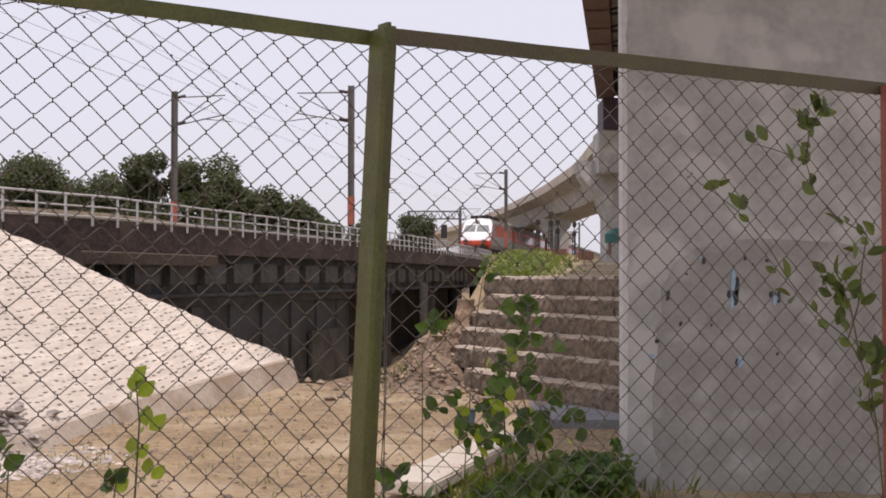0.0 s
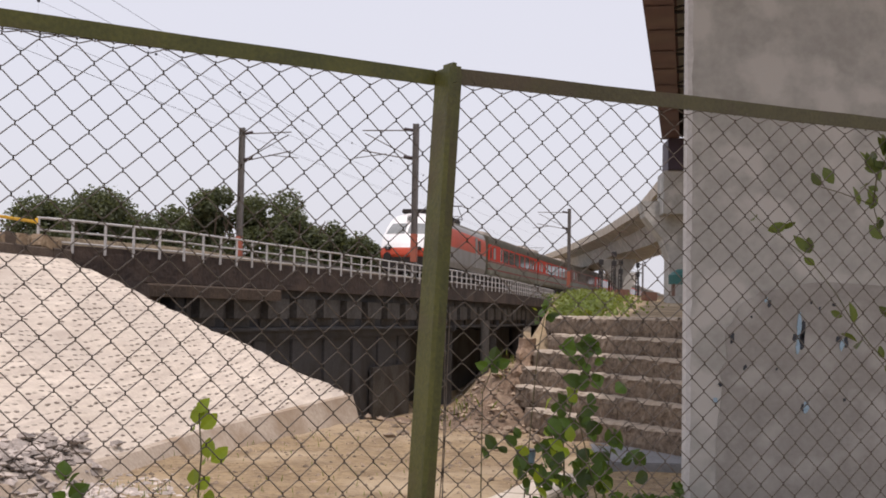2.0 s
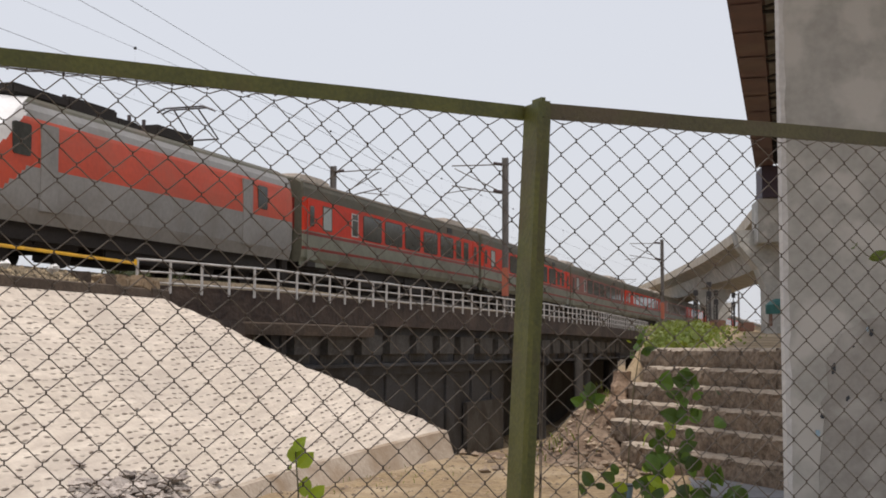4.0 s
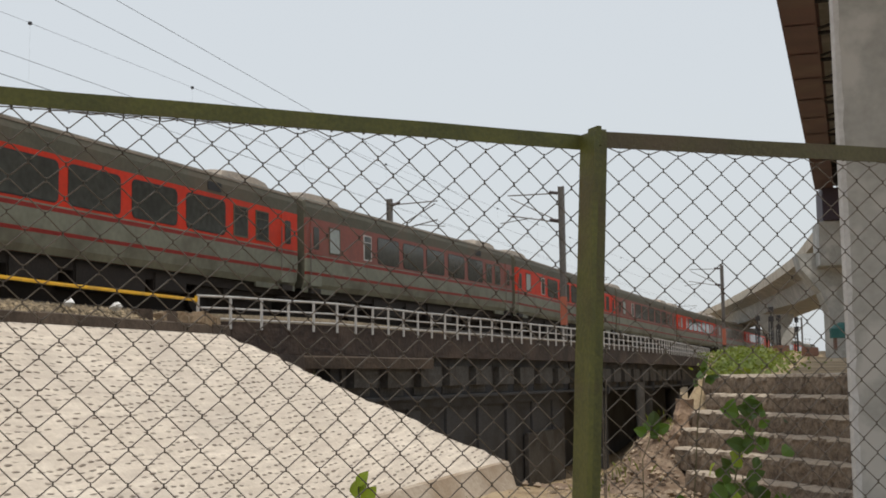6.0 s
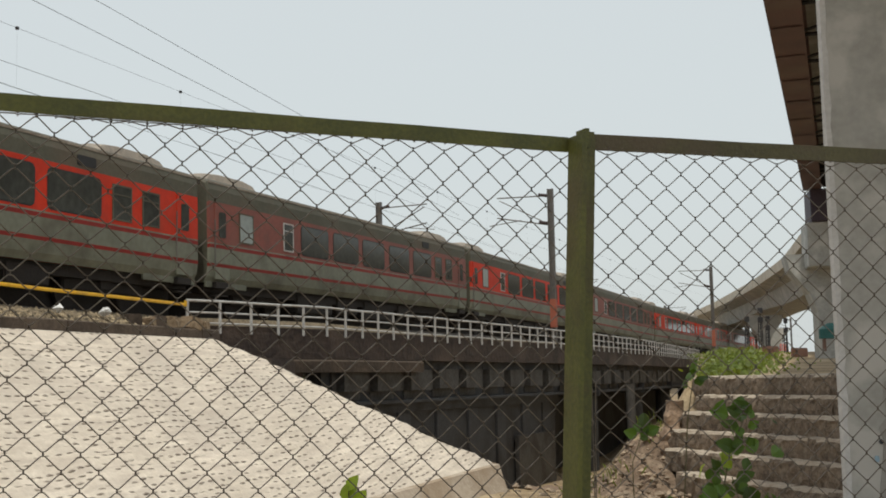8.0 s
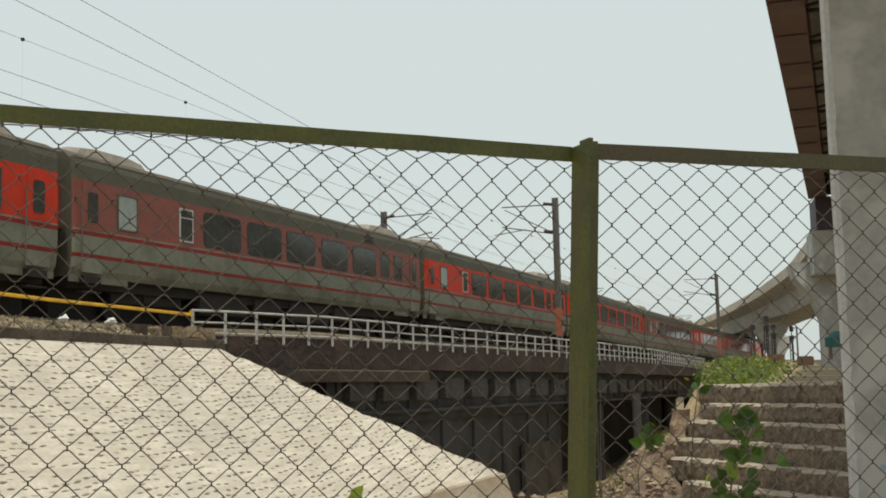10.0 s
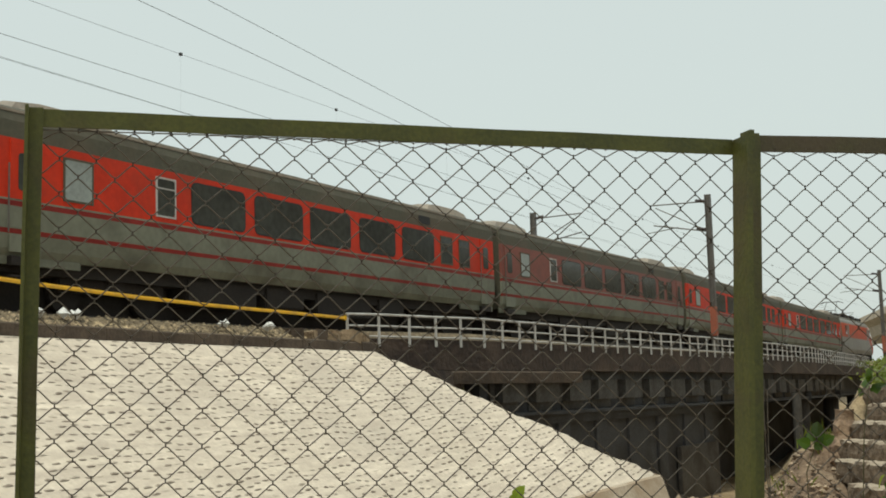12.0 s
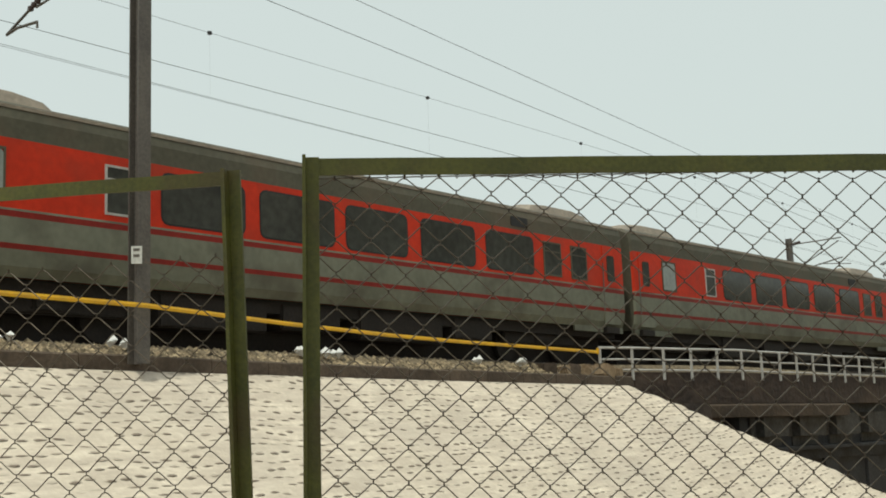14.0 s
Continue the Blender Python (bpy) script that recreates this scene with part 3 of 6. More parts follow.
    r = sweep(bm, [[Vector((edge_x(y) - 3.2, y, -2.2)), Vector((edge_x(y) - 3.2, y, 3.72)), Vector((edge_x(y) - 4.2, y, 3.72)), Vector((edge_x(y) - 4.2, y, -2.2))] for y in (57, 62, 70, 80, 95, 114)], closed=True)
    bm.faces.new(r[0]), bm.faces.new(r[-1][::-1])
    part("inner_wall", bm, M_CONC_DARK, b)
    # white pale bracket at the joint
    bm = BM()
    box(bm, -10.35, 38.6, 2.35, -10.15, 38.95, 2.75, 0.03)
    part("drain_box", bm, M_RAIL_W, b, "pale drain box")


bridge()


def bridge_railing():
    r = thing("bridge_railing", "grey-white pipe railing along the bridge edge", "railing")
    y = 32.1
    pts = []
    while y < 113:
        pts.append(Vector((edge_x(y), y, 0)))
        d = Vector((edge_x(y + 0.5) - edge_x(y), 0.5, 0)).length / 0.5
        y += 1.17 / d
    rng = random.Random(2)
    for i, p in enumerate(pts):
        bm = BM()
        q = p + Vector((0.03, 0, 0))
        tl = Vector((rng.uniform(-0.015, 0.015), rng.uniform(-0.015, 0.015), 0))
        box(bm, -0.03, -0.03, 0.22, 0.03, 0.03, 1.12 if i else 1.14)
        ob = part("post", bm, M_RAIL_W, r)
        ob.location = q + Vector((0, 0, 4.5))
        ob.rotation_euler = (tl.x, tl.y, -0.25)
    for name, z, rad in (("top_rail", 5.63, 0.035), ("middle_rail", 5.30, 0.028), ("lower_rail", 5.0, 0.028)):
        bm = BM()
        tube(bm, [p + Vector((0, 0, z + 0.008 * math.sin(i * 1.7))) for i, p in enumerate(pts)], rad, 8)
        part(name, bm, M_RAIL_W, r)
    bm = BM()
    box(bm, -0.05, -0.05, 5.45, 0.05, 0.05, 5.62, 0.01)
    part("tape_knot", bm, M_YELLOW, r, "wrapped yellow tape knot").location = pts[0]
    rope = [(-12.62, 31.9, 5.5), (-13.0, 29.0, 5.5), (-13.5, 25.6, 5.5), (-13.9, 23.1, 5.53), (-14.15, 19.5, 5.57), (-14.22, 15.5, 5.62), (-14.5, 12.4, 5.6), (-15.2, 6, 5.5), (-16.5, -3, 5.5)]
    tape = thing("barrier_tape", "sagging yellow barrier tape along the ballast", "tape")
    bm = BM()
    sweep(bm, [[Vector(p) + Vector((0, 0, 0.042)), Vector(p) + Vector((0.009, 0, 0)), Vector(p) + Vector((0, 0, -0.042)), Vector(p) + Vector((-0.008, 0, 0))] for p in rope], closed=True)
    part("strip", bm, M_YELLOW, tape)


bridge_railing()


# ---------------------------------------------------------------- overhead line
def mast(at, height, label, arm=0, red=True, width=0.3):
    m = thing("overhead_line_mast", label, "mast", "overhead line masts", pose(*at, 0, 0, YAW))
    bm = BM()
    w = width / 2
    e, v = w - 0.03, 0.02
    prof = [(-w, -w), (-e, -w), (-e, -v), (e, -v), (e, -w), (w, -w), (w, w), (e, w), (e, v), (-e, v), (-e, w), (-w, w)]
    r = sweep(bm, [[Vector((x, y, z)) for x, y in prof] for z in (0, height)], closed=True)
    bm.faces.new(r[1])
    part("column", bm, M_MAST, m)
    if red:
        bm = BM()
        box(bm, -w - 0.012, -w - 0.012, 5.9 - at[2], w + 0.012, w + 0.012, 7.35 - at[2], 0.01)
        part("base_band", bm, M_MAST_RED, m, "red-orange painted band")
    if arm:
        L = 2.9 * arm
        for z0, z1, nm in ((height - 0.35, height - 0.3, "top_tube"), (height - 1.9, height - 1.35, "bracket_tube")):
            bm = BM()
            tube(bm, [(0, 0, z0), (L * 0.3, 0, z0 + (z1 - z0) * 0.3), (L, 0, z1)], 0.035, 6)
            part(nm, bm, M_MAST, m)
        bm = BM()
        tube(bm, [(0, 0, height - 1.9), (L * 0.95, 0, height - 0.45)], 0.03, 6)
        part("stay_tube", bm, M_MAST, m)
        bm = BM()
        tube(bm, [(L * 0.55, 0, height - 1.55), (L * 1.15, 0, height - 1.75)], 0.025, 6)
        part("steady_arm", bm, M_MAST, m)
        for z in (height - 0.34, height - 1.78):
            bm = BM()
            pts, rs = [], []
            for k in range(9):
                pts.append((L * (0.06 + 0.02 * k), 0, z + 0.01 * k)), rs.append(0.1 if k % 2 else 0.065)
            tube(bm, pts, rs, 8)
            part("insulator", bm, M_INSUL, m)
    return m


MASTS = [((-4.76, 62.4, 4.85), 8.23, -1), ((-14.75, 66.4, 4.4), 9.0, 1), ((-14.53, 15.66, 4.66), 8.96, -1), ((5.65, 110.0, 4.6), 8.4, -1), ((-7.4, 117, 4.4), 8.6, 1), ((13.5, 160, 4.6), 8.4, -1), ((2.3, 168, 4.4), 8.6, 1), ((24, 215, 4.6), 8.4, -1), ((13, 225, 4.4), 8.4, 1)]
for at, h, arm in MASTS:
    mast(at, h, "grey steel overhead line mast with cantilever arm and insulators" if at[1] != 15.66 else "tall dark steel mast standing at the ballast edge", arm, red=at[1] != 15.66, width=0.27 if at[1] == 15.66 else 0.28)


def near_mast_stay():
    near = [o for o in scene.objects if o.name.startswith("overhead_line_mast") and abs(o.location.y - 15.66) < 0.01][0]
    bm = BM()
    tube(bm, [(-4.4, 0, 6.9), (-2.2, 0, 7.75), (0, 0, 8.6)], 0.028, 8)
    part("stay_rod", bm, M_MAST, near)
    bm = BM()
    tube(bm, [(-3.6 + 0.06 * k, 0, 7.21 + 0.0232 * k) for k in range(9)], [0.07 if k % 2 else 0.04 for k in range(9)], 8)
    part("insulator", bm, M_INSUL, near)
    bm = BM()
    tube(bm, [(-4.4, 0, 6.9), (-4.0, 0, 6.95), (-3.3, 0, 6.9), (-3.3, 0, 6.78)], 0.03, 6)
    part("registration_arm", bm, M_MAST, near)


near_mast_stay()


def plate_on_mast():
    t = thing("mast_plate", "small white number plate wired to the mast", "sign")
    bm = BM()
    box(bm, -0.13, -0.01, -0.16, 0.13, 0.01, 0.16, 0.004)
    part("plate", bm, M_SIGN, t)
    bm = BM()
    for z in (0.07, -0.04):
        box(bm, -0.08, -0.016, z, 0.07, -0.0105, z + 0.05)
    part("bars", bm, M_MAST, t)
    t.matrix_basis = pose(-14.41, 15.47, 6.5, 0, 0, 35) @ Matrix.Diagonal((0.7, 1, 0.95, 1))


plate_on_mast()


def wires():
    w = thing("overhead_wires", "thin dark overhead line wires with droppers", "wires", kind="structure")

    def line(name, a, b, r, sag=0.0, y0=-60, y1=300):
        a, b = Vector(a), Vector(b)
        d = (b - a) / (b.y - a.y)
        bm = BM()
        tube(bm, [a + d * (y - a.y) + Vector((0, 0, -sag * (1 - ((y - 30) / 40) ** 2) if abs(y - 30) < 40 else 0)) for y in np.linspace(y0, y1, 40)], r, 5)
        part(name, bm, M_STEEL_DK, w)
    line("contact_wire", (-17.2, 18.9, 10.85), (-15.7, 26.9, 10.82), 0.0045)
    line("messenger_wire", (-17.7, 16.0, 11.35), (-14.7, 31.8, 11.38), 0.0065)
    line("feeder_wire", (-16.6, 22.2, 13.6), (-13.3, 39.1, 12.7), 0.008, y1=60)
    line("feeder_wire", (-16.0, 25.1, 14.4), (-12.6, 43.0, 13.3), 0.008, y1=60)
    line("far_messenger_wire", (-20.4, 26.4, 14.4), (-18.1, 38.3, 14.4), 0.0055)
    line("far_contact_wire", (-21.2, 22.2, 12.6), (-19.1, 32.9, 12.5), 0.0055)
    for y in range(-20, 120, 9):
        bm = BM()
        x = -20.4 + (y - 26.4) * 0.193
        tube(bm, [(x, y, 14.4), (x, y + 0.01, 12.55)], 0.0015, 4)
        box(bm, x - 0.045, y - 0.045, 14.35, x + 0.045, y + 0.045, 14.44)
        part("dropper", bm, M_STEEL_DK, w)


wires()


# ---------------------------------------------------------------- track
def rails():
    for k, off in enumerate((0, -4.7)):
        t = thing("railway_track", "steel rails on concrete sleepers in ballast", "track", "tracks", kind="structure")
        for side in (-0.84, 0.84):
            bm = BM()
            prof = [(-0.07, -0.16), (0.07, -0.16), (0.02, -0.12), (0.02, -0.05), (0.036, -0.03), (0.036, 0), (-0.036, 0), (-0.036, -0.03), (-0.02, -0.05), (-0.02, -0.12)]
            sweep(bm, [[track(s, off + side + x, RAIL_Z + z) for x, z in prof] for s in [-200, 0] + list(range(10, 130, 5)) + [200, 400]], closed=True)
            part("rail", bm, M_MAST, t)
        if not k:
            me = None
            for i in range(70):
                s = 8 + i * 0.65
                if me is None:
                    bm = BM()
                    box(bm, -1.37, -0.13, -0.2, 1.37, 0.13, 0, 0.02)
                    o = part("sleeper", bm, M_CONC_DARK, t)
                    me = o.data
                else:
                    o = new("sleeper", me)
                    o.parent = t
                o.matrix_basis = pose(*track(s, off, RAIL_Z - 0.161), 0, 0, YAW)


rails()


# ---------------------------------------------------------------- viaduct
def blob(bm, x, z, w, h, y0, y1, seed):
    """A small ragged splash with an upright long axis."""
    pts = []
    for k in range(14):
        a = k / 14 * 6.2832
        q = 1 + 0.7 * noise.noise((math.cos(a) * 1.7, math.sin(a) * 1.7, seed))
        pts.append((x + w * q * math.cos(a) + 0.08 * h * math.sin(a), z + h * q * math.sin(a)))
    f0 = [bm.verts.new((px, y0, pz)) for px, pz in pts]
    f1 = [bm.verts.new((px, y1, pz)) for px, pz in pts]
    bm.faces.new(f0)
    for k in range(14):
        bm.faces.new((f0[k], f0[(k + 1) % 14], f1[(k + 1) % 14], f1[k]))


def viaduct_pier():
    p = thing("viaduct_pier", "broad flat grey concrete viaduct pier with stains", "pier", kind="structure")
    bm = BM()
    r = sweep(bm, [[Vector(q) for q in ((2.72, 18.3, z), (8.6, 18.3, z), (9.4, 21.2, z), (3.24, 21.2, z), (2.66, 18.36, z))] for z in (-0.5, 5, 12.4)], closed=True)
    bm.faces.new(r[-1])
    part("shaft", bm, M_CONC, p)
    bm = BM()
    out = []
    for k in range(90):
        a = k / 90 * 6.2832
        rx, rz = (2.35 + 0.16 * noise.noise((math.cos(a) * 7, math.sin(a) * 7, 2))) * (1 + 0.12 * noise.noise((math.cos(a) * 2, math.sin(a) * 2, 5))), 2.25 * (1 + 0.1 * noise.noise((math.cos(a) * 2, math.sin(a) * 2, 8)))
        q = 0.55   # a squarish outline
        out.append((5.5 + rx * math.copysign(abs(math.cos(a)) ** q, math.cos(a)), 1.5 + rz * math.copysign(abs(math.sin(a)) ** q, math.sin(a))))
    ring = [bm.verts.new((x, 18.288, z)) for x, z in out]
    ring2 = [bm.verts.new((x, 18.31, z)) for x, z in out]
    bm.faces.new(ring)
    for k in range(90):
        bm.faces.new((ring[k], ring[(k + 1) % 90], ring2[(k + 1) % 90], ring2[k]))
    part("plaster_patch", bm, M_PLASTER, p, "darker smeared cement plaster patch")
    # Whitish band painted along the corner, for light falling on its chamfer.
    strip = BM()
    sweep(strip, [[Vector((2.655, 18.352, z)), Vector((2.7 + 0.012 * noise.noise((0, 0, z * 2)), 18.294, z)), Vector((2.775 + 0.03 * noise.noise((4, 0, z * 3)), 18.294, z))] for z in np.linspace(0, 12.3, 80)])
    part("corner_band", strip, M_LIT_CORNER, p, "pale band painted for the light on the chamfered corner")
    bm = BM()
    rng = random.Random(8)
    marks = [(3.38, 2.93, 0.034, 0.072), (3.92, 3.44, 0.030, 0.055), (4.42, 3.06, 0.030, 0.162), (4.40, 2.88, 0.038, 0.128), (4.29, 2.95, 0.026, 0.060), (4.93, 2.94, 0.038, 0.051), (5.04, 2.90, 0.034, 0.085), (3.57, 2.50, 0.030, 0.034), (3.21, 2.24, 0.030, 0.034), (4.41, 1.93, 0.026, 0.060), (5.02, 2.05, 0.021, 0.026), (4.03, 2.48, 0.017, 0.021), (3.66, 3.25, 0.017, 0.021), (4.54, 3.48, 0.021, 0.026), (4.87, 3.45, 0.034, 0.026), (4.66, 3.39, 0.017, 0.021)]
    for x, z, w, h in marks:
        blob(bm, x, z, w * 0.95, h, 18.27, 18.292, x * 7 + z)
    part("tie_holes", bm, M_DARKHOLE, p, "dark formwork tie holes")
    bm = BM()
    for x, z, w, h in [(4.36, 3.12, 0.030, 0.196), (4.34, 2.82, 0.026, 0.111), (4.99, 2.86, 0.038, 0.077), (3.14, 2.00, 0.034, 0.051), (4.46, 1.92, 0.038, 0.085), (3.87, 3.50, 0.026, 0.030)]:
        blob(bm, x, z, w * 0.95, h, 18.266, 18.29, x * 5 + z)
    part("paint_marks", bm, M_BLUE, p, "pale blue paint marks")


def girder_span():
    g = thing("viaduct_span", "brown painted steel girder span under a concrete deck", "viaduct", kind="structure")
    a, b = Vector((-3.15, -12, 12.5)), Vector((8.0, 63.2, 12.5))
    d = (b - a).normalized()
    n = Vector((d.y, -d.x, 0))
    L = (b - a).length
    for k, off in enumerate((0.0, 3.2, 6.4)):
        bm = BM()
        for x0, x1, z0, z1 in ((0, 0.9, 0, 0.06), (0.38, 0.44, 0.06, 2.0), (0, 0.9, 2.0, 2.06)):
            sweep(bm, [[q + n * (off + x0) + Vector((0, 0, z0)), q + n * (off + x1) + Vector((0, 0, z0)), q + n * (off + x1) + Vector((0, 0, z1)), q + n * (off + x0) + Vector((0, 0, z1))] for q in (a, b)], closed=True)
        part("girder", bm, M_GIRDER, g)
        if k == 0:
            s = 2.0
            while s < L:
                bm = BM()
                q = a + d * s
                for x0, x1 in ((0.02, 0.36),):
                    vs = [q + n * (off + x) + d * y + Vector((0, 0, z)) for z in (0.07, 1.99) for x, y in ((x0, 0), (x1, 0), (x1, 0.05), (x0, 0.05))]
                    v = [bm.verts.new(c) for c in vs]
                    for f in ((0, 1, 2, 3), (4, 5, 6, 7), (0, 1, 5, 4), (1, 2, 6, 5), (2, 3, 7, 6), (3, 0, 4, 7)):
                        bm.faces.new([v[i] for i in f])
                # splice plate under the flange
                c = [bm.verts.new(q + n * x + d * y + Vector((0, 0, -0.03))) for x, y in ((0.06, 0), (0.84, 0), (0.84, 0.5), (0.06, 0.5))]
                bm.faces.new(c)
                part("stiffener", bm, M_GIRDER, g)
                s += 3.1
    s = 1.0
    while s < L:
        bm = BM()
        q = a + d * s
        tube(bm, [q + n * 0.45 + Vector((0, 0, 0.3)), q + n * 3.6 + Vector((0, 0, 0.3))], 0.06, 6)
        tube(bm, [q + n * 0.45 + Vector((0, 0, 0.3)), q + n * 3.6 + d * 1.5 + Vector((0, 0, 1.6))], 0.05, 6)
        part("cross_brace", bm, M_STEEL_DK, g)
        s += 3.1
    # solid diaphragm between the girders over the far bearings
    bm = BM()
    q = b - d * 0.9
    sweep(bm, [[q + n * x + d * y + Vector((0, 0, z)) for x, y in ((0.45, 0), (6.8, 0), (6.8, 0.4), (0.45, 0.4))] for z in (0.07, 1.98)], closed=True)
    part("end_diaphragm", bm, M_STEEL_DK, g, "dark steel plate between the girders")
    bm = BM()
    r = sweep(bm, [[q + n * x + Vector((0, 0, z)) for x, z in ((0.02, 2.07), (8.2, 2.07), (8.2, 2.5), (0.02, 2.5))] for q in (a, b)], closed=True)
    bm.faces.new(r[0]), bm.faces.new(r[1][::-1])
    part("deck_slab", bm, M_CONC, g)


def far_viaduct():
    v = thing("curved_viaduct", "curved pale concrete box girder viaduct", "viaduct", kind="structure")
    cl = [(9.0, 66, 11.4), (9.75, 76, 11.4), (10.5, 97, 11.4), (9.9, 121, 11.4), (7.9, 154, 11.4), (3.0, 205, 11.3), (-12, 285, 11.0), (-50, 380, 10)]
    pts = []
    for t in np.linspace(0, 1, 60):
        i = t * (len(cl) - 1)
        pts.append(Vector([float(np.interp(i, range(len(cl)), [c[k] for c in cl])) for k in range(3)]))
    for _ in range(3):
        pts = [pts[0]] + [(pts[i - 1] + pts[i] * 2 + pts[i + 1]) / 4 for i in range(1, len(pts) - 1)] + [pts[-1]]
    # arched web depth: deeper at the piers
    def secs(prof):
        out = []
        for i, p in enumerate(pts):
            d = (pts[min(i + 1, len(pts) - 1)] - pts[max(i - 1, 0)]).normalized()
            n = Vector((d.y, -d.x, 0))
            deep = 0.3 * (0.5 + 0.5 * math.cos((p.y - 66) / 42 * 6.2832)) + 1.25 * math.exp(-((p.y - 64) / 15) ** 2)
            out.append([p + n * x + Vector((0, 0, z - (deep if low else 0))) for x, z, low in prof])
        return out
    # The parapet's concrete is paler than the girder's, carrying its sunlight.
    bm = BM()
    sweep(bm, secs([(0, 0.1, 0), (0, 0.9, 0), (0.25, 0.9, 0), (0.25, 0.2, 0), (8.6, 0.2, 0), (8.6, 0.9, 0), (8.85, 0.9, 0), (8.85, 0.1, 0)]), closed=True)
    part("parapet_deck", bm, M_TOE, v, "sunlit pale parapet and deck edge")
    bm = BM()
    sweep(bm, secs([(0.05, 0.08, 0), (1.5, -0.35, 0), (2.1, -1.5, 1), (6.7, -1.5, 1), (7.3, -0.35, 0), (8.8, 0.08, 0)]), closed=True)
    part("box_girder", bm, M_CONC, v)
    for at in ((8.6, 64.5, 2.7), (11.4, 128, 0.7), (15.0, 165, 1.6)):
        bm = BM()
        x, y, w = at
        sec = []
        for z, s in ((-1, 0), (6.4, 0), (7.4, 0.35), (8.6, 1.3), (9.4, 1.5)):
            sec.append([Vector((x - s, y, z)), Vector((x + w + s, y, z)), Vector((x + w + s, y + 2.2, z)), Vector((x - s, y + 2.2, z))])
        r = sweep(bm, sec, closed=True)
        bm.faces.new(r[-1])
        part("pier", bm, M_CONC, v)
    bm = BM()
    box(bm, 8.05, 62.8, 8.6, 17, 65.4, 10.85, 0.05)
    part("end_block", bm, M_CONC, v)
    for x in (8.25, 11.4, 14.6):
        bm = BM()
        box(bm, x, 62.6, 10.86, x + 1.5, 65.0, 12.495, 0.04)
        part("bearing_frame", bm, M_BEARING, v, "dark purple-brown steel bearing frame")


viaduct_pier()
girder_span()
far_viaduct()


# ---------------------------------------------------------------- stepped stone wall and the bank behind it
def stepped_wall():
    w = thing("stepped_stone_wall", "stepped retaining wall of rough brown stone courses", "wall", kind="structure")
    rng = random.Random(11)
    tops = [3.22, 2.68, 2.2, 1.7, 1.18, 0.62]
    lefts = [0.0, 0.9, 0.35, 0.6, 1.2, 2.6]   # courses run obliquely towards the yard
    turned = Matrix.Translation((1.3, 37.9, 0)) @ Matrix.Rotation(radians(-63), 4, "Z")
    for k, (zt, x0) in enumerate(zip(tops, lefts)):
        zb = (tops + [0.02])[k + 1] - 0.05
        y0 = -0.42 * k
        x = x0
        while x < 11.5:
            L = rng.uniform(1.5, 2.1)
            bm = BM()
            j = lambda s=0.03: rng.uniform(-s, s)
            n = 9
            rows = []
            for q in [(0, zb), (-0.04, zb * 0.65 + zt * 0.35), (-0.03, zb * 0.3 + zt * 0.7), (-0.02, zt - 0.07), (0.03, zt), (0.5, zt + 0.01), (0.9, zt)]:
                rows.append([Vector((x + L * i / n + (0.004 if i == 0 else -0.004 if i == n else 0), y0 + q[0] + j(0.035), q[1] + j(0.022))) for i in range(n + 1)])
            sweep(bm, rows)
            # Upward faces get the paler stone, sunlight put into their colour.
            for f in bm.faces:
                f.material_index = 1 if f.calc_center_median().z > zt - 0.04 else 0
            for side in (0, n):
                vs = [bm.verts.new(r[side]) for r in rows] + [bm.verts.new((rows[0][side].x, y0 + 0.9, zb))]
                bm.faces.new(vs)
            bmesh.ops.transform(bm, matrix=turned, verts=bm.verts)
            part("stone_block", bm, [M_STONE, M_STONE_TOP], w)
            x += L
    bm = BM()
    fill = [(1.9, 38.4), (6.3, 29.6), (12, 29.6), (12, 38.4)]
    sweep(bm, [[Vector((x, y, z)) for x, y in fill] for z in (-0.4, 3.14)], closed=True)
    bm.faces.new([bm.verts.new((x, y, 3.14)) for x, y in fill])
    part("earth_fill", bm, M_DIRT, w, "earth packed behind the stone courses")
    bm = BM()
    tops2 = [(37.0, 0.0), (38.3, 3.16), (40, 3.2), (60, 3.9), (90, 4.85), (130, 4.9), (400, 4.9)]
    sec = []
    for y, z in tops2:
        xl = 1.3 + max(0, (y - 38)) * 0.045 + (max(0, y - 90) * 0.12 if y > 90 else 0)
        sec.append([Vector((xl - 1.8 if y > 38 else xl, y, min(z, 0.4))), Vector((xl, y, z + 0.03)), Vector((xl + 3.0, y, z)), Vector((xl + 9, y, z)), Vector((60, y, z)), Vector((200, y, 0))])
    fine = []
    for a, b in zip(sec, sec[1:]):
        for i in range(6):
            fine.append([p.lerp(q, i / 6) + Vector((0.1 * noise.noise(p + Vector((i, 0, 0))), 0, 0.05 * noise.noise(p * 0.7 + Vector((0, i, 0))))) for p, q in zip(a, b)])
    fine.append(sec[-1])
    sweep(bm, fine)
    tagged(part("path_bank", bm, M_DIRT, smooth=True), "bare tan earth path rising beside the railway", "bank", kind="structure")


stepped_wall()


PILE = (-8.2, 21.0)


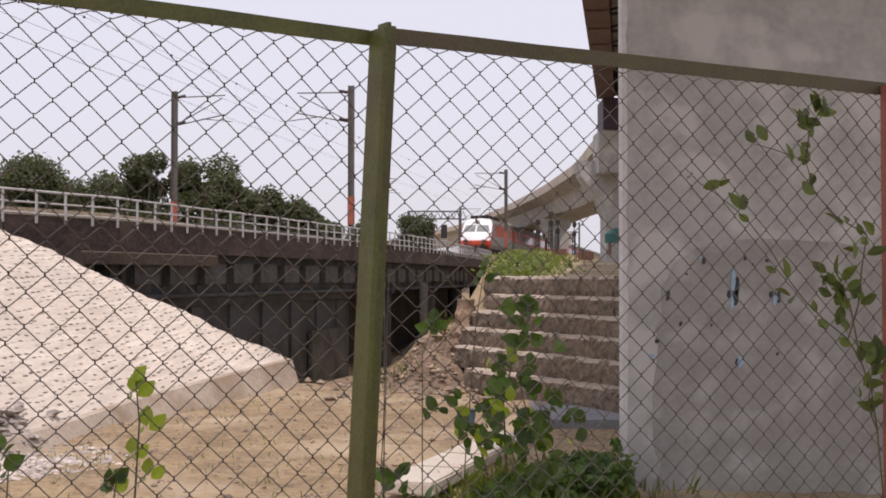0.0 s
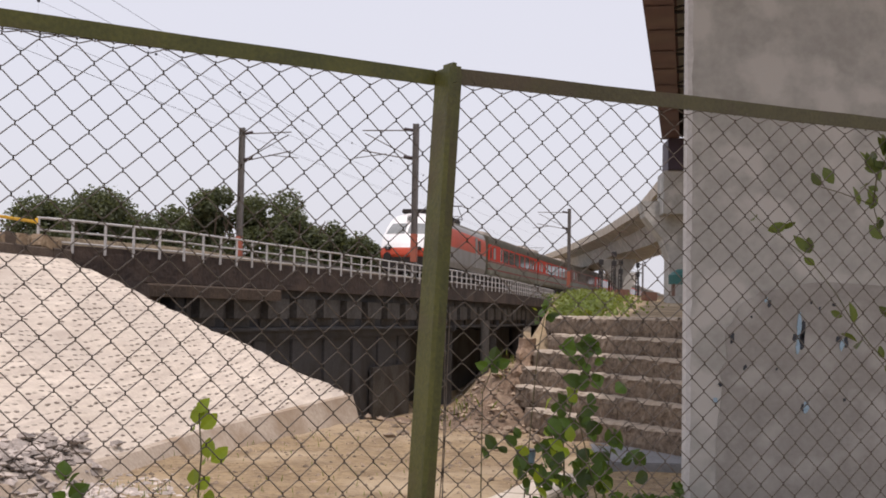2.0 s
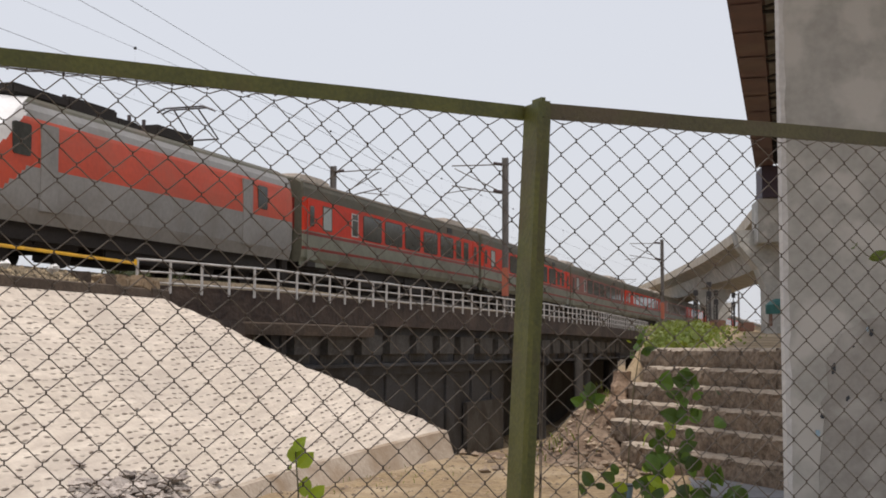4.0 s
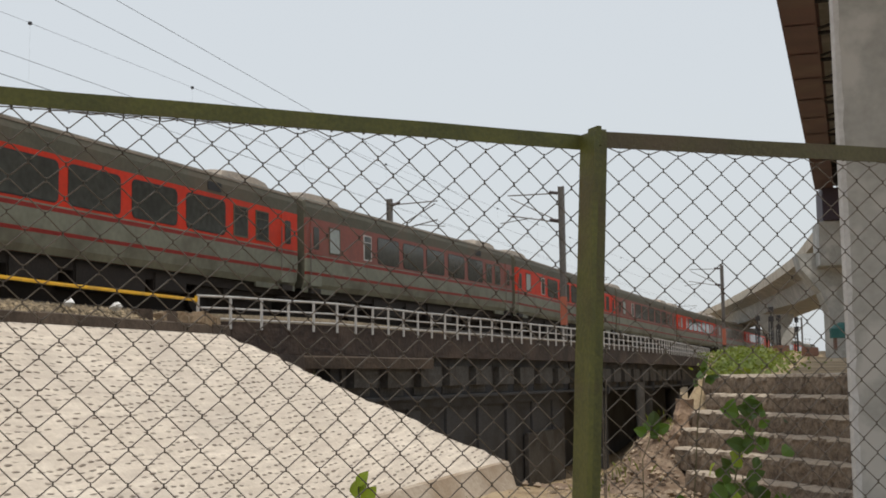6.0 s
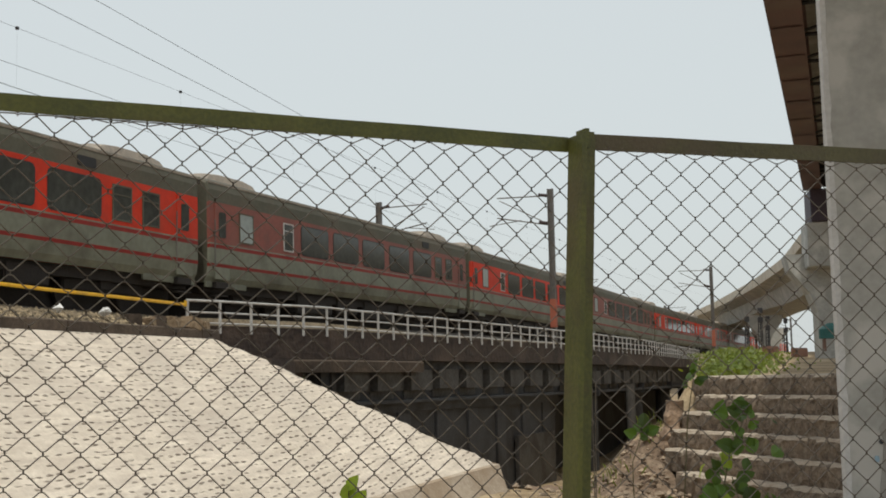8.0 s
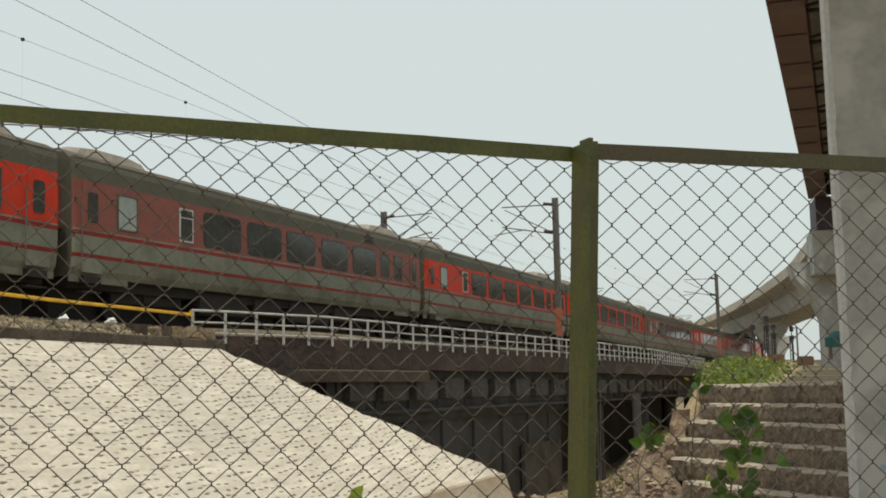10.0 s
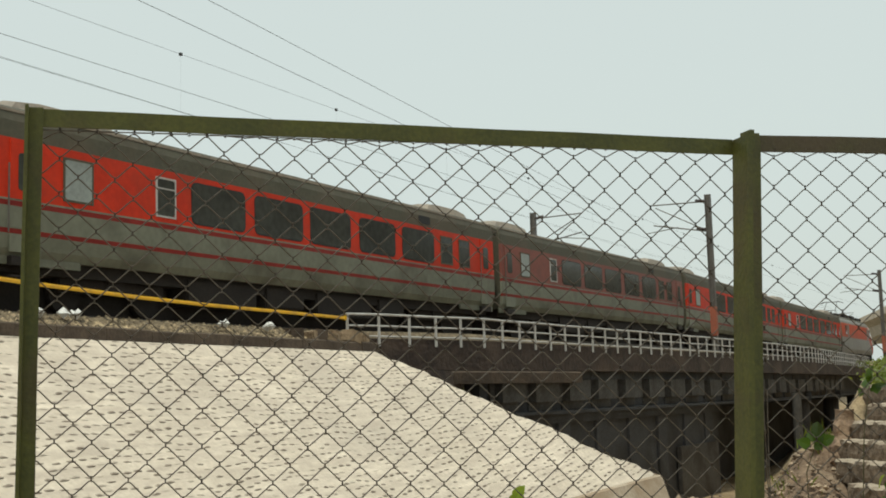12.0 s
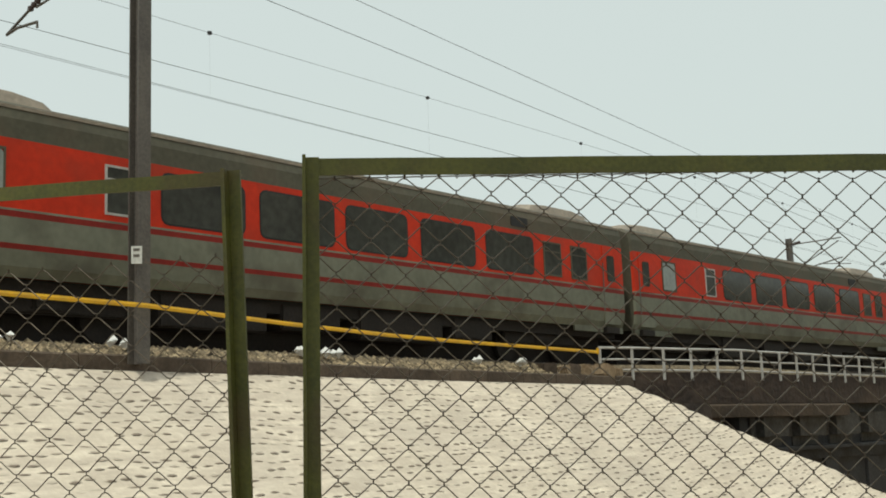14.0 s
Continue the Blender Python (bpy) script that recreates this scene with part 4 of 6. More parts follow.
def rubble():
    rng = random.Random(21)
    bm = BM()
    # heap beside the steps
    def heap_z(x, y):
        return 1.45 * math.exp(-((x + 0.15) / 1.2) ** 2) * max(0, min(1, (y - 33.9) / 3.4)) * (1 + 0.3 * noise.noise((x * 1.3, y * 1.3, 4)))
    for i in range(420):
        x, y = rng.gauss(-0.5, 1.3), rng.uniform(33.5, 38.2)
        stone(bm, Vector((x, y, heap_z(x, y) + 0.02)), rng.choice((0.03, 0.04, 0.06, 0.12)) * rng.uniform(0.6, 1.3), rng)
    for i in range(2600):
        x, y = rng.uniform(-10, 8), rng.uniform(17, 36)
        stone(bm, Vector((x, y, ground_z(x, y))), 0.02 + 0.07 * rng.random() ** 3, rng)
    tagged(part("rubble", bm, M_RUBBLE), "scattered pale rubble and small stones", "rubble", kind="stuff")
    bm = BM()
    n = 24
    sec = []
    for i in range(n * 2 + 1):
        y = 33.0 + i * 0.14
        sec.append([Vector((x, y, -0.2 + heap_z(x, y) * 1.05 + 0.16 * noise.noise((x * 2, y * 2, 1)) + 0.08 * noise.noise((x * 5, y * 5, 2)))) for x in np.linspace(-4, 2.2, 46)])
    sweep(bm, sec)
    tagged(part("earth_heap", bm, M_HEAP), "heap of stony brown earth beside the steps", "heap", kind="structure")
    # leaning stump of old masonry against the steps
    bm = BM()
    sec = []
    for j in range(15):
        z = 0.5 + j * 0.145
        w = 0.62 - 0.02 * j + 0.05 * math.sin(j * 1.9)
        ring = []
        for q in range(18):
            a = q / 18 * 6.2832
            r = w * (1 + 0.34 * noise.noise((math.cos(a) * 1.6, math.sin(a) * 1.6, z * 1.8)) + 0.12 * noise.noise((math.cos(a) * 4, math.sin(a) * 4, z * 5)))
            ring.append(Vector((0.5 + 0.012 * j + r * math.cos(a) * 0.72, 37.1 + r * math.sin(a) * 0.8, z + 0.08 * noise.noise((q * 0.7, j, 3)))))
        sec.append(ring)
    r = sweep(bm, sec, closed=True)
    bm.faces.new(r[-1])
    tagged(part("masonry_stump", bm, M_TAN), "crumbling tan stump of old masonry beside the steps", "masonry", kind="structure")
    # pale debris on the yard
    bm = BM()
    for i in range(1000):
        x, y = rng.gauss(-6.95, 0.55), rng.gauss(20.4, 0.9)
        stone(bm, Vector((x, y, ground_z(x, y))), 0.02 + 0.11 * rng.random() ** 2.5, rng, 0.45)
    tagged(part("cement_debris", bm, M_DEBRIS), "pale broken cement debris on the earth", "debris", kind="stuff")
    bm = BM()
    for i in range(420):
        a, c = rng.gauss(0, 0.3), rng.gauss(0, 1.05)
        y = PILE[1] + c
        lx = lerp(LEDGE, y)[0]
        x = lx - 0.22 + a
        h = 0.31 + 0.68 * (lx - x) if x < lx else 0.31 - 1.0 * (x - lx)
        stone(bm, Vector((x, y, max(ground_z(x, y), h) + 0.2 * rng.random() * math.exp(-(a / 0.4) ** 2))), rng.choice((0.05, 0.09, 0.14, 0.2)) * rng.uniform(0.7, 1.2), rng, 0.5)
    tagged(part("rock_pile", bm, M_ROCK), "pile of grey broken rock at the slope foot", "rock pile", kind="stuff")
    for i in range(26):
        b2 = BM()
        x, y = rng.uniform(-3, 1.6), rng.uniform(31, 36)
        stone(b2, Vector((0, 0, 0)), rng.uniform(0.1, 0.24), rng)
        o = part("boulder", b2, M_RUBBLE)
        o.location = (x, y, ground_z(x, y) + 0.05)
        tagged(o, "pale tan loose boulder on the earth", "stone", "loose boulders")
    # slabs beside the pier
    s = thing("drain_slab", "flat blue-grey concrete slab on the ground", "slab")
    b2 = BM()
    box(b2, 2.1, 26.5, -0.15, 4.6, 30.5, 0.1, 0.03)
    part("slab", b2, M_PEND, s)
    s = thing("kerb_strip", "pale concrete kerb strip on the ground", "kerb")
    for i in range(4):
        b2 = BM()
        box(b2, -0.42, i * 1.5, 0.0, 0.42, i * 1.5 + 1.46, 0.2, 0.03)
        part("kerb_stone", b2, M_TOE, s)
    s.matrix_basis = pose(-0.55, 17.6, 0.05, 0, 0, -18)


rubble()


# ---------------------------------------------------------------- train
PITCH, ENGINE = 23.55, 18.6
LW = [(6.27, 8.34), (8.8, 10.95), (11.37, 13.42), (13.97, 16.03), (16.54, 18.6)]


def rounded(bm, y0, y1, z0, z1, x, depth, r=0.12, m=0):
    """A rounded plate in the side, x outward."""
    pts = []
    for cy, cz, a0 in ((y1 - r, z1 - r, 0), (y0 + r, z1 - r, 90), (y0 + r, z0 + r, 180), (y1 - r, z0 + r, 270)):
        for k in range(4):
            a = radians(a0 + 30 * k)
            pts.append((cy + r * math.cos(a), cz + r * math.sin(a)))
    sx = 1 if x > 0 else -1
    fr = [bm.verts.new((x, y, z)) for y, z in pts]
    bk = [bm.verts.new((x - sx * depth, y, z)) for y, z in pts]
    bm.faces.new(fr), bm.faces.new(bk[::-1])
    for k in range(len(pts)):
        bm.faces.new((fr[k], fr[(k + 1) % len(pts)], bk[(k + 1) % len(pts)], bk[k]))


def frame_ring(bm, y0, y1, z0, z1, x, t, depth):
    """A raised window surround of four bars."""
    sx = 1 if x > 0 else -1
    for a0, a1, b0, b1 in ((y0, y1, z1 - t, z1), (y0, y1, z0, z0 + t), (y0, y0 + t, z0 + t, z1 - t), (y1 - t, y1, z0 + t, z1 - t)):
        box(bm, min(x, x - sx * depth), a0, b0, max(x, x - sx * depth), a1, b1)


SIDE_PROF = [(1.48, 1.02), (1.58, 1.2), (1.62, 1.49), (1.625, 1.59), (1.625, 2.05), (1.625, 2.16), (1.62, 2.2), (1.61, 3.44), (1.6, 3.8), (1.54, 4.02), (1.28, 4.17), (0.75, 4.25)]
SIDE_MATS = [0, 0, 2, 0, 2, 0, 1, 3, 3, 3, 3]


def bogie(parent, y):
    bm = BM()
    for x in (-1.05, 1.05):
        box(bm, x - 0.1, y - 1.7, 0.45, x + 0.1, y + 1.7, 0.75, 0.04)
        box(bm, x - 0.16, y - 0.3, 0.5, x + 0.16, y + 0.3, 1.0, 0.04)
    box(bm, -1.0, y - 0.25, 0.5, 1.0, y + 0.25, 0.85)
    b = part("bogie", bm, M_UNDER, parent)
    for dy in (-1.28, 1.28):
        bm = BM()
        for x in (-0.84, 0.84):
            tube(bm, [(x - 0.07, y + dy, 0.46), (x + 0.07, y + dy, 0.46)], 0.457, 20)
        tube(bm, [(-0.8, y + dy, 0.46), (0.8, y + dy, 0.46)], 0.09, 8)
        part("wheelset", bm, M_UNDER, b)


def coach(band, label):
    c = thing("railway_coach", label, "coach", "train coaches")
    y0, y1 = 0.28, PITCH - 0.28
    prof = SIDE_PROF + [(-x, z) for x, z in SIDE_PROF[::-1]]
    mats = SIDE_MATS + [3] + SIDE_MATS[::-1]
    bm = BM()
    secs = []
    for y, k in ((y0, 0.965), (y0 + 0.06, 1.0), (y1 - 0.06, 1.0), (y1, 0.965)):
        secs.append([Vector((x * k, y, 1.02 + (z - 1.02) * (0.5 + 0.5 * k))) for x, z in prof])
    r = sweep(bm, secs, mats=mats)
    for f in (bm.faces.new(r[0]), bm.faces.new(r[-1][::-1])):
        f.material_index = 3
    b = part("body", bm, [M_GREY, band, M_LINE, M_ROOF], c)
    bm = BM()
    for x in (1.535, -1.535):
        box(bm, x - 0.03, y0 + 0.1, 3.99, x + 0.03, y1 - 0.1, 4.05)
    part("rain_gutter", bm, M_AC, c)
    for sx in (1, -1):
        X = 1.632 * sx
        for a, e in LW:
            bm = BM()
            rounded(bm, a, e, 2.3, 3.27, X, 0.03, 0.14)
            w = part("window", bm, M_GLASS, c)
            bm = BM()
            rounded(bm, a - 0.035, e + 0.035, 2.265, 3.305, X - 0.006 * sx, 0.02, 0.17)
            part("window_seal", bm, M_RUBBER, w)
        for a, e, g in ((5.0, 5.62, M_GLASS), (19.13, 19.9, M_GLASS), (20.47, 21.2, M_GLASS), (2.1, 2.9, M_FROST)):
            bm = BM()
            rounded(bm, a, e, 2.35, 3.22, X, 0.03, 0.1)
            w = part("small_window", bm, g, c)
            bm = BM()
            frame_ring(bm, a - 0.04, e + 0.04, 2.31, 3.26, X + 0.008 * sx, 0.045, 0.03)
            if g is M_GLASS:
                box(bm, min(X, X + 0.01 * sx), a, 2.98, max(X, X + 0.01 * sx), e, 3.01)
            part("window_frame", bm, M_RAIL_W if a == 5.0 else M_ROOF, w, "pale metal window frame" if a == 5.0 else "")
        for a in (0.62, PITCH - 1.45):
            bm = BM()
            box(bm, X - 0.03, a, 1.12, X + 0.006, a + 0.82, 1.48)
            box(bm, X - 0.03, a, 1.6, X + 0.006, a + 0.82, 2.04)
            for q in bm.faces:
                q.material_index = 1
            box(bm, X - 0.03, a, 2.2, X + 0.006, a + 0.82, 3.42)
            d = part("door", bm, [band, M_GREY], c)
            bm = BM()
            rounded(bm, a + 0.2, a + 0.6, 2.38, 3.15, X + 0.022 * sx, 0.02, 0.08)
            part("door_window", bm, M_GLASS, d)
            bm = BM()
            tube(bm, [(X + 0.05 * sx, a - 0.08, 1.5), (X + 0.05 * sx, a - 0.08, 2.9)], 0.018, 6)
            part("handrail", bm, M_MAST, d)
            bm = BM()
            box(bm, X - 0.3 if sx > 0 else X, a + 0.05, 0.62, X if sx > 0 else X + 0.3, a + 0.75, 0.66)
            box(bm, X - 0.3 if sx > 0 else X, a + 0.05, 0.86, X if sx > 0 else X + 0.3, a + 0.75, 1.04)
            part("steps", bm, M_UNDER, d)
        bm = BM()
        rounded(bm, 17.65, 18.4, 3.53, 3.79, 1.625 * sx, 0.06, 0.05)
        part("vent", bm, M_RUBBER, c)
    for a, e in ((1.0, 4.4), (PITCH - 4.4, PITCH - 1.0)):
        bm = BM()
        secs = []
        for y, h in ((a, 0.0), (a + 0.35, 0.26), (a + 1.0, 0.34), (e - 1.0, 0.34), (e - 0.35, 0.24), (e, 0.0)):
            secs.append([Vector((x, y, z + h * q)) for x, z, q in ((1.12, 4.1, 0), (0.98, 4.17, 0.9), (0.6, 4.22, 1), (-0.6, 4.22, 1), (-0.98, 4.17, 0.9), (-1.12, 4.1, 0))])
        sweep(bm, secs)
        part("roof_unit", bm, M_AC, c, "low grey rooftop air conditioning hood")
    bm = BM()
    box(bm, -1.3, y0 + 0.2, 0.75, 1.3, y1 - 0.2, 1.03)
    # Dark block added down to the rails, standing in for shade beneath the coach.
    box(bm, -0.72, y0 + 0.2, -0.04, 0.72, y1 - 0.2, 0.76)
    for a, e, z in ((6.4, 9.2, 0.32), (9.6, 11.4, 0.42), (12.0, 15.0, 0.3), (15.4, 17.0, 0.45)):
        b2 = BM()
        box(b2, -1.35, a, z, 1.35, e, 0.98, 0.04)
        part("equipment_box", b2, M_UNDER, c)
    part("underframe", bm, M_UNDER, c)
    for a, e in ((y0 + 0.02, 2.7), (PITCH - 2.9, y1 - 0.02)):
        for sx in (-1, 1):
            bm = BM()
            box(bm, sx * 1.47 - 0.03, a, 0.88, sx * 1.47 + 0.03, e, 1.06, 0.01)
            part("end_skirt", bm, M_GREY, c)
    for y in (4.1, PITCH - 4.1):
        bogie(c, y)
    for a, e in ((-0.02, 0.3), (PITCH - 0.3, PITCH + 0.02)):
        bm = BM()
        for z0, z1, x in ((1.05, 3.55, 0.75),):
            k = 4
            for i in range(k):
                s0, s1 = a + (e - a) * i / k, a + (e - a) * (i + 0.7) / k
                box(bm, -x, s0, z0, x, s1, z1)
        part("gangway", bm, M_RUBBER, c)
        bm = BM()
        box(bm, -1.1, a, 2.2, 1.25, e, 3.4)
        part("gangway_hood", bm, M_LINE if band is not M_DULL else M_DULL, c)
    return c


def engine(label):
    g = thing("electric_locomotive", label, "locomotive", "locomotives")
    zs = [(0.78, 1.44), (1.15, 1.54), (1.5, 1.56), (1.9, 1.57), (2.3, 1.57), (2.55, 1.57), (2.95, 1.55), (3.3, 1.52), (3.6, 1.45), (3.88, 1.28), (4.06, 0.95), (4.13, 0.5)]
    nose = [0.2, 0.0, 0.03, 0.22, 0.5, 0.76, 1.22, 1.72, 2.1, 2.6, 3.1, 3.6]
    fine_rows = np.linspace(0, len(zs) - 1, 34)
    nose = [float(np.interp(i, range(len(zs)), nose)) for i in fine_rows]
    zs = [tuple(float(np.interp(i, range(len(zs)), [q[k] for q in zs])) for k in (0, 1)) for i in fine_rows]

    def half(end):
        """Rows of the nose from below upward; end 0 at the front, 1 at the rear."""
        rows = []
        for (z, w), f in zip(zs, nose):
            row = []
            for k in range(-6, 7):
                u = k / 6
                y = f + 0.55 * abs(u) ** 3 if not end else 0.12 + 0.14 * abs(u) ** 3
                row.append(Vector((w * (u if abs(u) < 1 else u), y if not end else ENGINE - 0.3 - y, z)))
            rows.append(row)
        return rows
    for name, end in (("nose", 0), ("rear_nose", 1)):
        bm = BM()
        rows = half(end)
        r = sweep(bm, rows)
        for f in bm.faces:
            z = f.calc_center_median().z
            f.material_index = 1 if z < 1.65 else 0
        part(name, bm, [M_GREY, M_UNDER] if end else [M_WHITE, M_LOCORED], g, "flat grey coupled end" if end else "rounded white cab front with red lower band", smooth=not end)
    bm = BM()
    a, b = half(0), half(1)
    for sx in (0, 12):
        s0, s1, s2, s3 = [r[sx] for r in a], [Vector((r[sx].x, 4.25, r[sx].z)) for r in a], [r[sx] - Vector((0, 1.5, 0)) for r in b], [r[sx] for r in b]
        sweep(bm, [[p.lerp(q, k / 28) for p, q in zip(s0, s1)] for k in range(29)] + [s2, s3])
        for f in bm.faces:
            c = f.calc_center_median()
            if abs(c.x) > 0.3:
                low_edge, high_edge = float(np.interp(c.y, [0.6, 1.6, 3.0], [0.7, 1.25, 2.2])), float(np.interp(c.y, [0.6, 1.6, 2.8], [1.55, 2.3, 3.4]))
                f.material_index = 1 if low_edge < c.z < high_edge else 3 if c.z > low_edge and c.y < 2.9 else 2 if c.z > 3.8 else 0
    top = sweep(bm, [a[-1], b[-1]])
    for f in bm.faces:
        if f.calc_center_median().z > 4.09:
            f.material_index = 2
    part("body", bm, [M_SILVER, M_LOCORED, M_ROOF, M_WHITE], g)
    for end in (0, 1):
        def Y(v):
            return v if not end else ENGINE - 0.3 - v
        for sx in (-1, 1):
            bm = BM()
            grid = []
            for j in range(5 if not end else 0):
                z = 2.56 + 0.72 * j / 4
                f = float(np.interp(z, [q[0] for q in zs], nose))
                w = float(np.interp(z, [q[0] for q in zs], [q[1] for q in zs]))
                grid.append([Vector((w * u * sx, Y(f + 0.55 * u ** 3 - 0.025), z)) for u in np.linspace(0.05, 0.9 - 0.03 * j, 7)])
            if not end:
                sweep(bm, grid)
                part("windscreen", bm, M_SCREEN, g)
                bm = BM()
                box(bm, sx * 0.95 - 0.22, min(Y(0.02), Y(0.5)), 1.5, sx * 0.95 + 0.22, max(Y(0.02), Y(0.5)), 1.7, 0.05)
                h = part("headlight_housing", bm, M_RUBBER, g)
                bm = BM()
                tube(bm, [(sx * 0.95, Y(0.01), 1.6), (sx * 0.95, Y(0.12), 1.6)], 0.07, 14)
                part("headlight", bm, M_LAMP, h)
            bm = BM()
            rounded(bm, min(Y(2.3), Y(3.0)), max(Y(2.3), Y(3.0)), 2.4, 3.2, 1.585 * sx, 0.05, 0.08)
            part("cab_window", bm, M_GLASS, g)
            bm = BM()
            box(bm, 1.55 * sx - 0.03, min(Y(3.4), Y(4.1)), 1.1, 1.55 * sx + 0.04, max(Y(3.4), Y(4.1)), 3.3, 0.01)
            part("cab_door", bm, [M_SILVER, M_LOCORED], g)
            bm = BM()
            tube(bm, [(sx * 0.85, Y(0.15), 1.05), (sx * 0.85, Y(-0.35), 1.05)], [0.1, 0.1], 12)
            tube(bm, [(sx * 0.85, Y(-0.35), 1.05), (sx * 0.85, Y(-0.42), 1.05)], [0.26, 0.24], 14)
            part("buffer", bm, M_UNDER, g)
        bm = BM()
        box(bm, -1.3, min(Y(0.05), Y(0.6)), 0.3, 1.3, max(Y(0.05), Y(0.6)), 1.3, 0.05)
        part("cow_catcher", bm, M_UNDER, g)
    bm = BM()
    bm = BM()
    tube(bm, [(0, 1.78, 3.6), (0, 2.3, 3.66)], [0.24, 0.28], 18)
    top_light = part("top_headlight_housing", bm, M_WHITE, g)
    bm = BM()
    tube(bm, [(0, 1.765, 3.6), (0, 1.79, 3.6)], 0.17, 16)
    part("top_headlight", bm, M_LAMP, top_light)
    for y0, y1, w, h in ((3.1, 5.4, 0.95, 4.2), (5.7, 8.0, 0.75, 4.35), (8.4, 9.6, 0.5, 4.25), (10.0, 12.2, 0.85, 4.3)):
        bm = BM()
        box(bm, -w, y0, 4.06, w, y1, h + 0.15, 0.06)
        part("roof_box", bm, M_UNDER, g)
    for y in (6.0, 7.0, 9.2, 10.0, 11.8):
        bm = BM()
        tube(bm, [(0.35, y, 4.0), (0.35, y, 4.6)], 0.06, 8)
        part("insulator", bm, M_INSUL, g)
    bm = BM()
    for x in (-0.5, 0.5):
        tube(bm, [(x, 13.0, 4.05), (x, 14.4, 4.7), (x * 0.9, 13.1, 5.5)], 0.03, 6)
    tube(bm, [(-0.5, 14.4, 4.7), (0.5, 14.4, 4.7)], 0.03, 6)
    for y in (12.95, 13.25):
        tube(bm, [(-1.0, y, 5.42), (-0.7, y, 5.55), (0.7, y, 5.55), (1.0, y, 5.42)], 0.03, 6)
    box(bm, -0.7, 12.8, 4.0, 0.7, 14.6, 4.1)
    part("pantograph", bm, M_PANTO, g)
    bm = BM()
    box(bm, -1.3, 1.0, 0.6, 1.3, ENGINE - 1.3, 1.34)
    box(bm, -1.2, 6.8, 0.3, 1.2, 11.5, 0.7, 0.05)
    part("underframe", bm, M_UNDER, g)
    for o in g.children:   # the body rides high over its bogies
        if not o.name.startswith(("underframe", "cow_catcher")):
            o.location.z += 0.22
    for y in (4.0, ENGINE - 4.3):
        bogie(g, y)
    return g


DULL = (2, 4, 6, 9)
red_coach = coach(M_RED, "grey railway coach with bright red window band and tinted windows")
dull_coach = coach(M_DULL, "grey railway coach with faded brick-red window band and tinted windows")
COACHES = []
seen = set()
for i in range(12):
    src = dull_coach if i in DULL else red_coach
    if src in seen:
        src = copy_thing(src, Matrix())
    seen.add(src)
    COACHES.append(src)
front_engine = engine("electric locomotive with white streamlined nose and red side band")
rear_engine = copy_thing(front_engine, Matrix())
tagged(rear_engine, "electric locomotive pushing at the tail of the train")


# ---------------------------------------------------------------- fence
POST_M, POST_R, POST_E = Vector((-1.29, 1.825, 0)), Vector((-0.115, 2.6, 0)), Vector((1.235, 3.36, 0))
TOP = 3.722


def angle_post(name, base, top, ax, ay, w, t, m, parent, label=""):
    """An angle iron between two places, its legs along ax and ay."""
    bm = BM()
    prof = [(0, 0), (w, 0), (w, t), (t, t), (t, w), (0, w)]
    secs = [[p + ax * (u - w / 2) + ay * v for u, v in prof] for p in (base, top)]
    r = sweep(bm, secs, closed=True)
    bm.faces.new(r[0][::-1]), bm.faces.new(r[1])
    return part(name, bm, m, parent, label)


def rail_bar(p, q, m, parent, w=0.032, d=0.03):
    bm = BM()
    ax = (q - p).normalized()
    n = Vector((ax.y, -ax.x, 0)).normalized()
    up = Vector((0, 0, 1))
    prof = [(0, 0), (0, -w), (0.005, -w), (0.005, -0.005), (d, -0.005), (d, 0)]
    k = 8
    secs = []
    for i in range(k + 1):
        c = p.lerp(q, i / k) + Vector((0, 0, 0.0007 * math.sin(i * 2.3)))
        secs.append([c + n * (-u) + up * v for u, v in prof])
    r = sweep(bm, secs, closed=True)
    bm.faces.new(r[0][::-1]), bm.faces.new(r[-1])
    return part("top_rail", bm, m, parent)


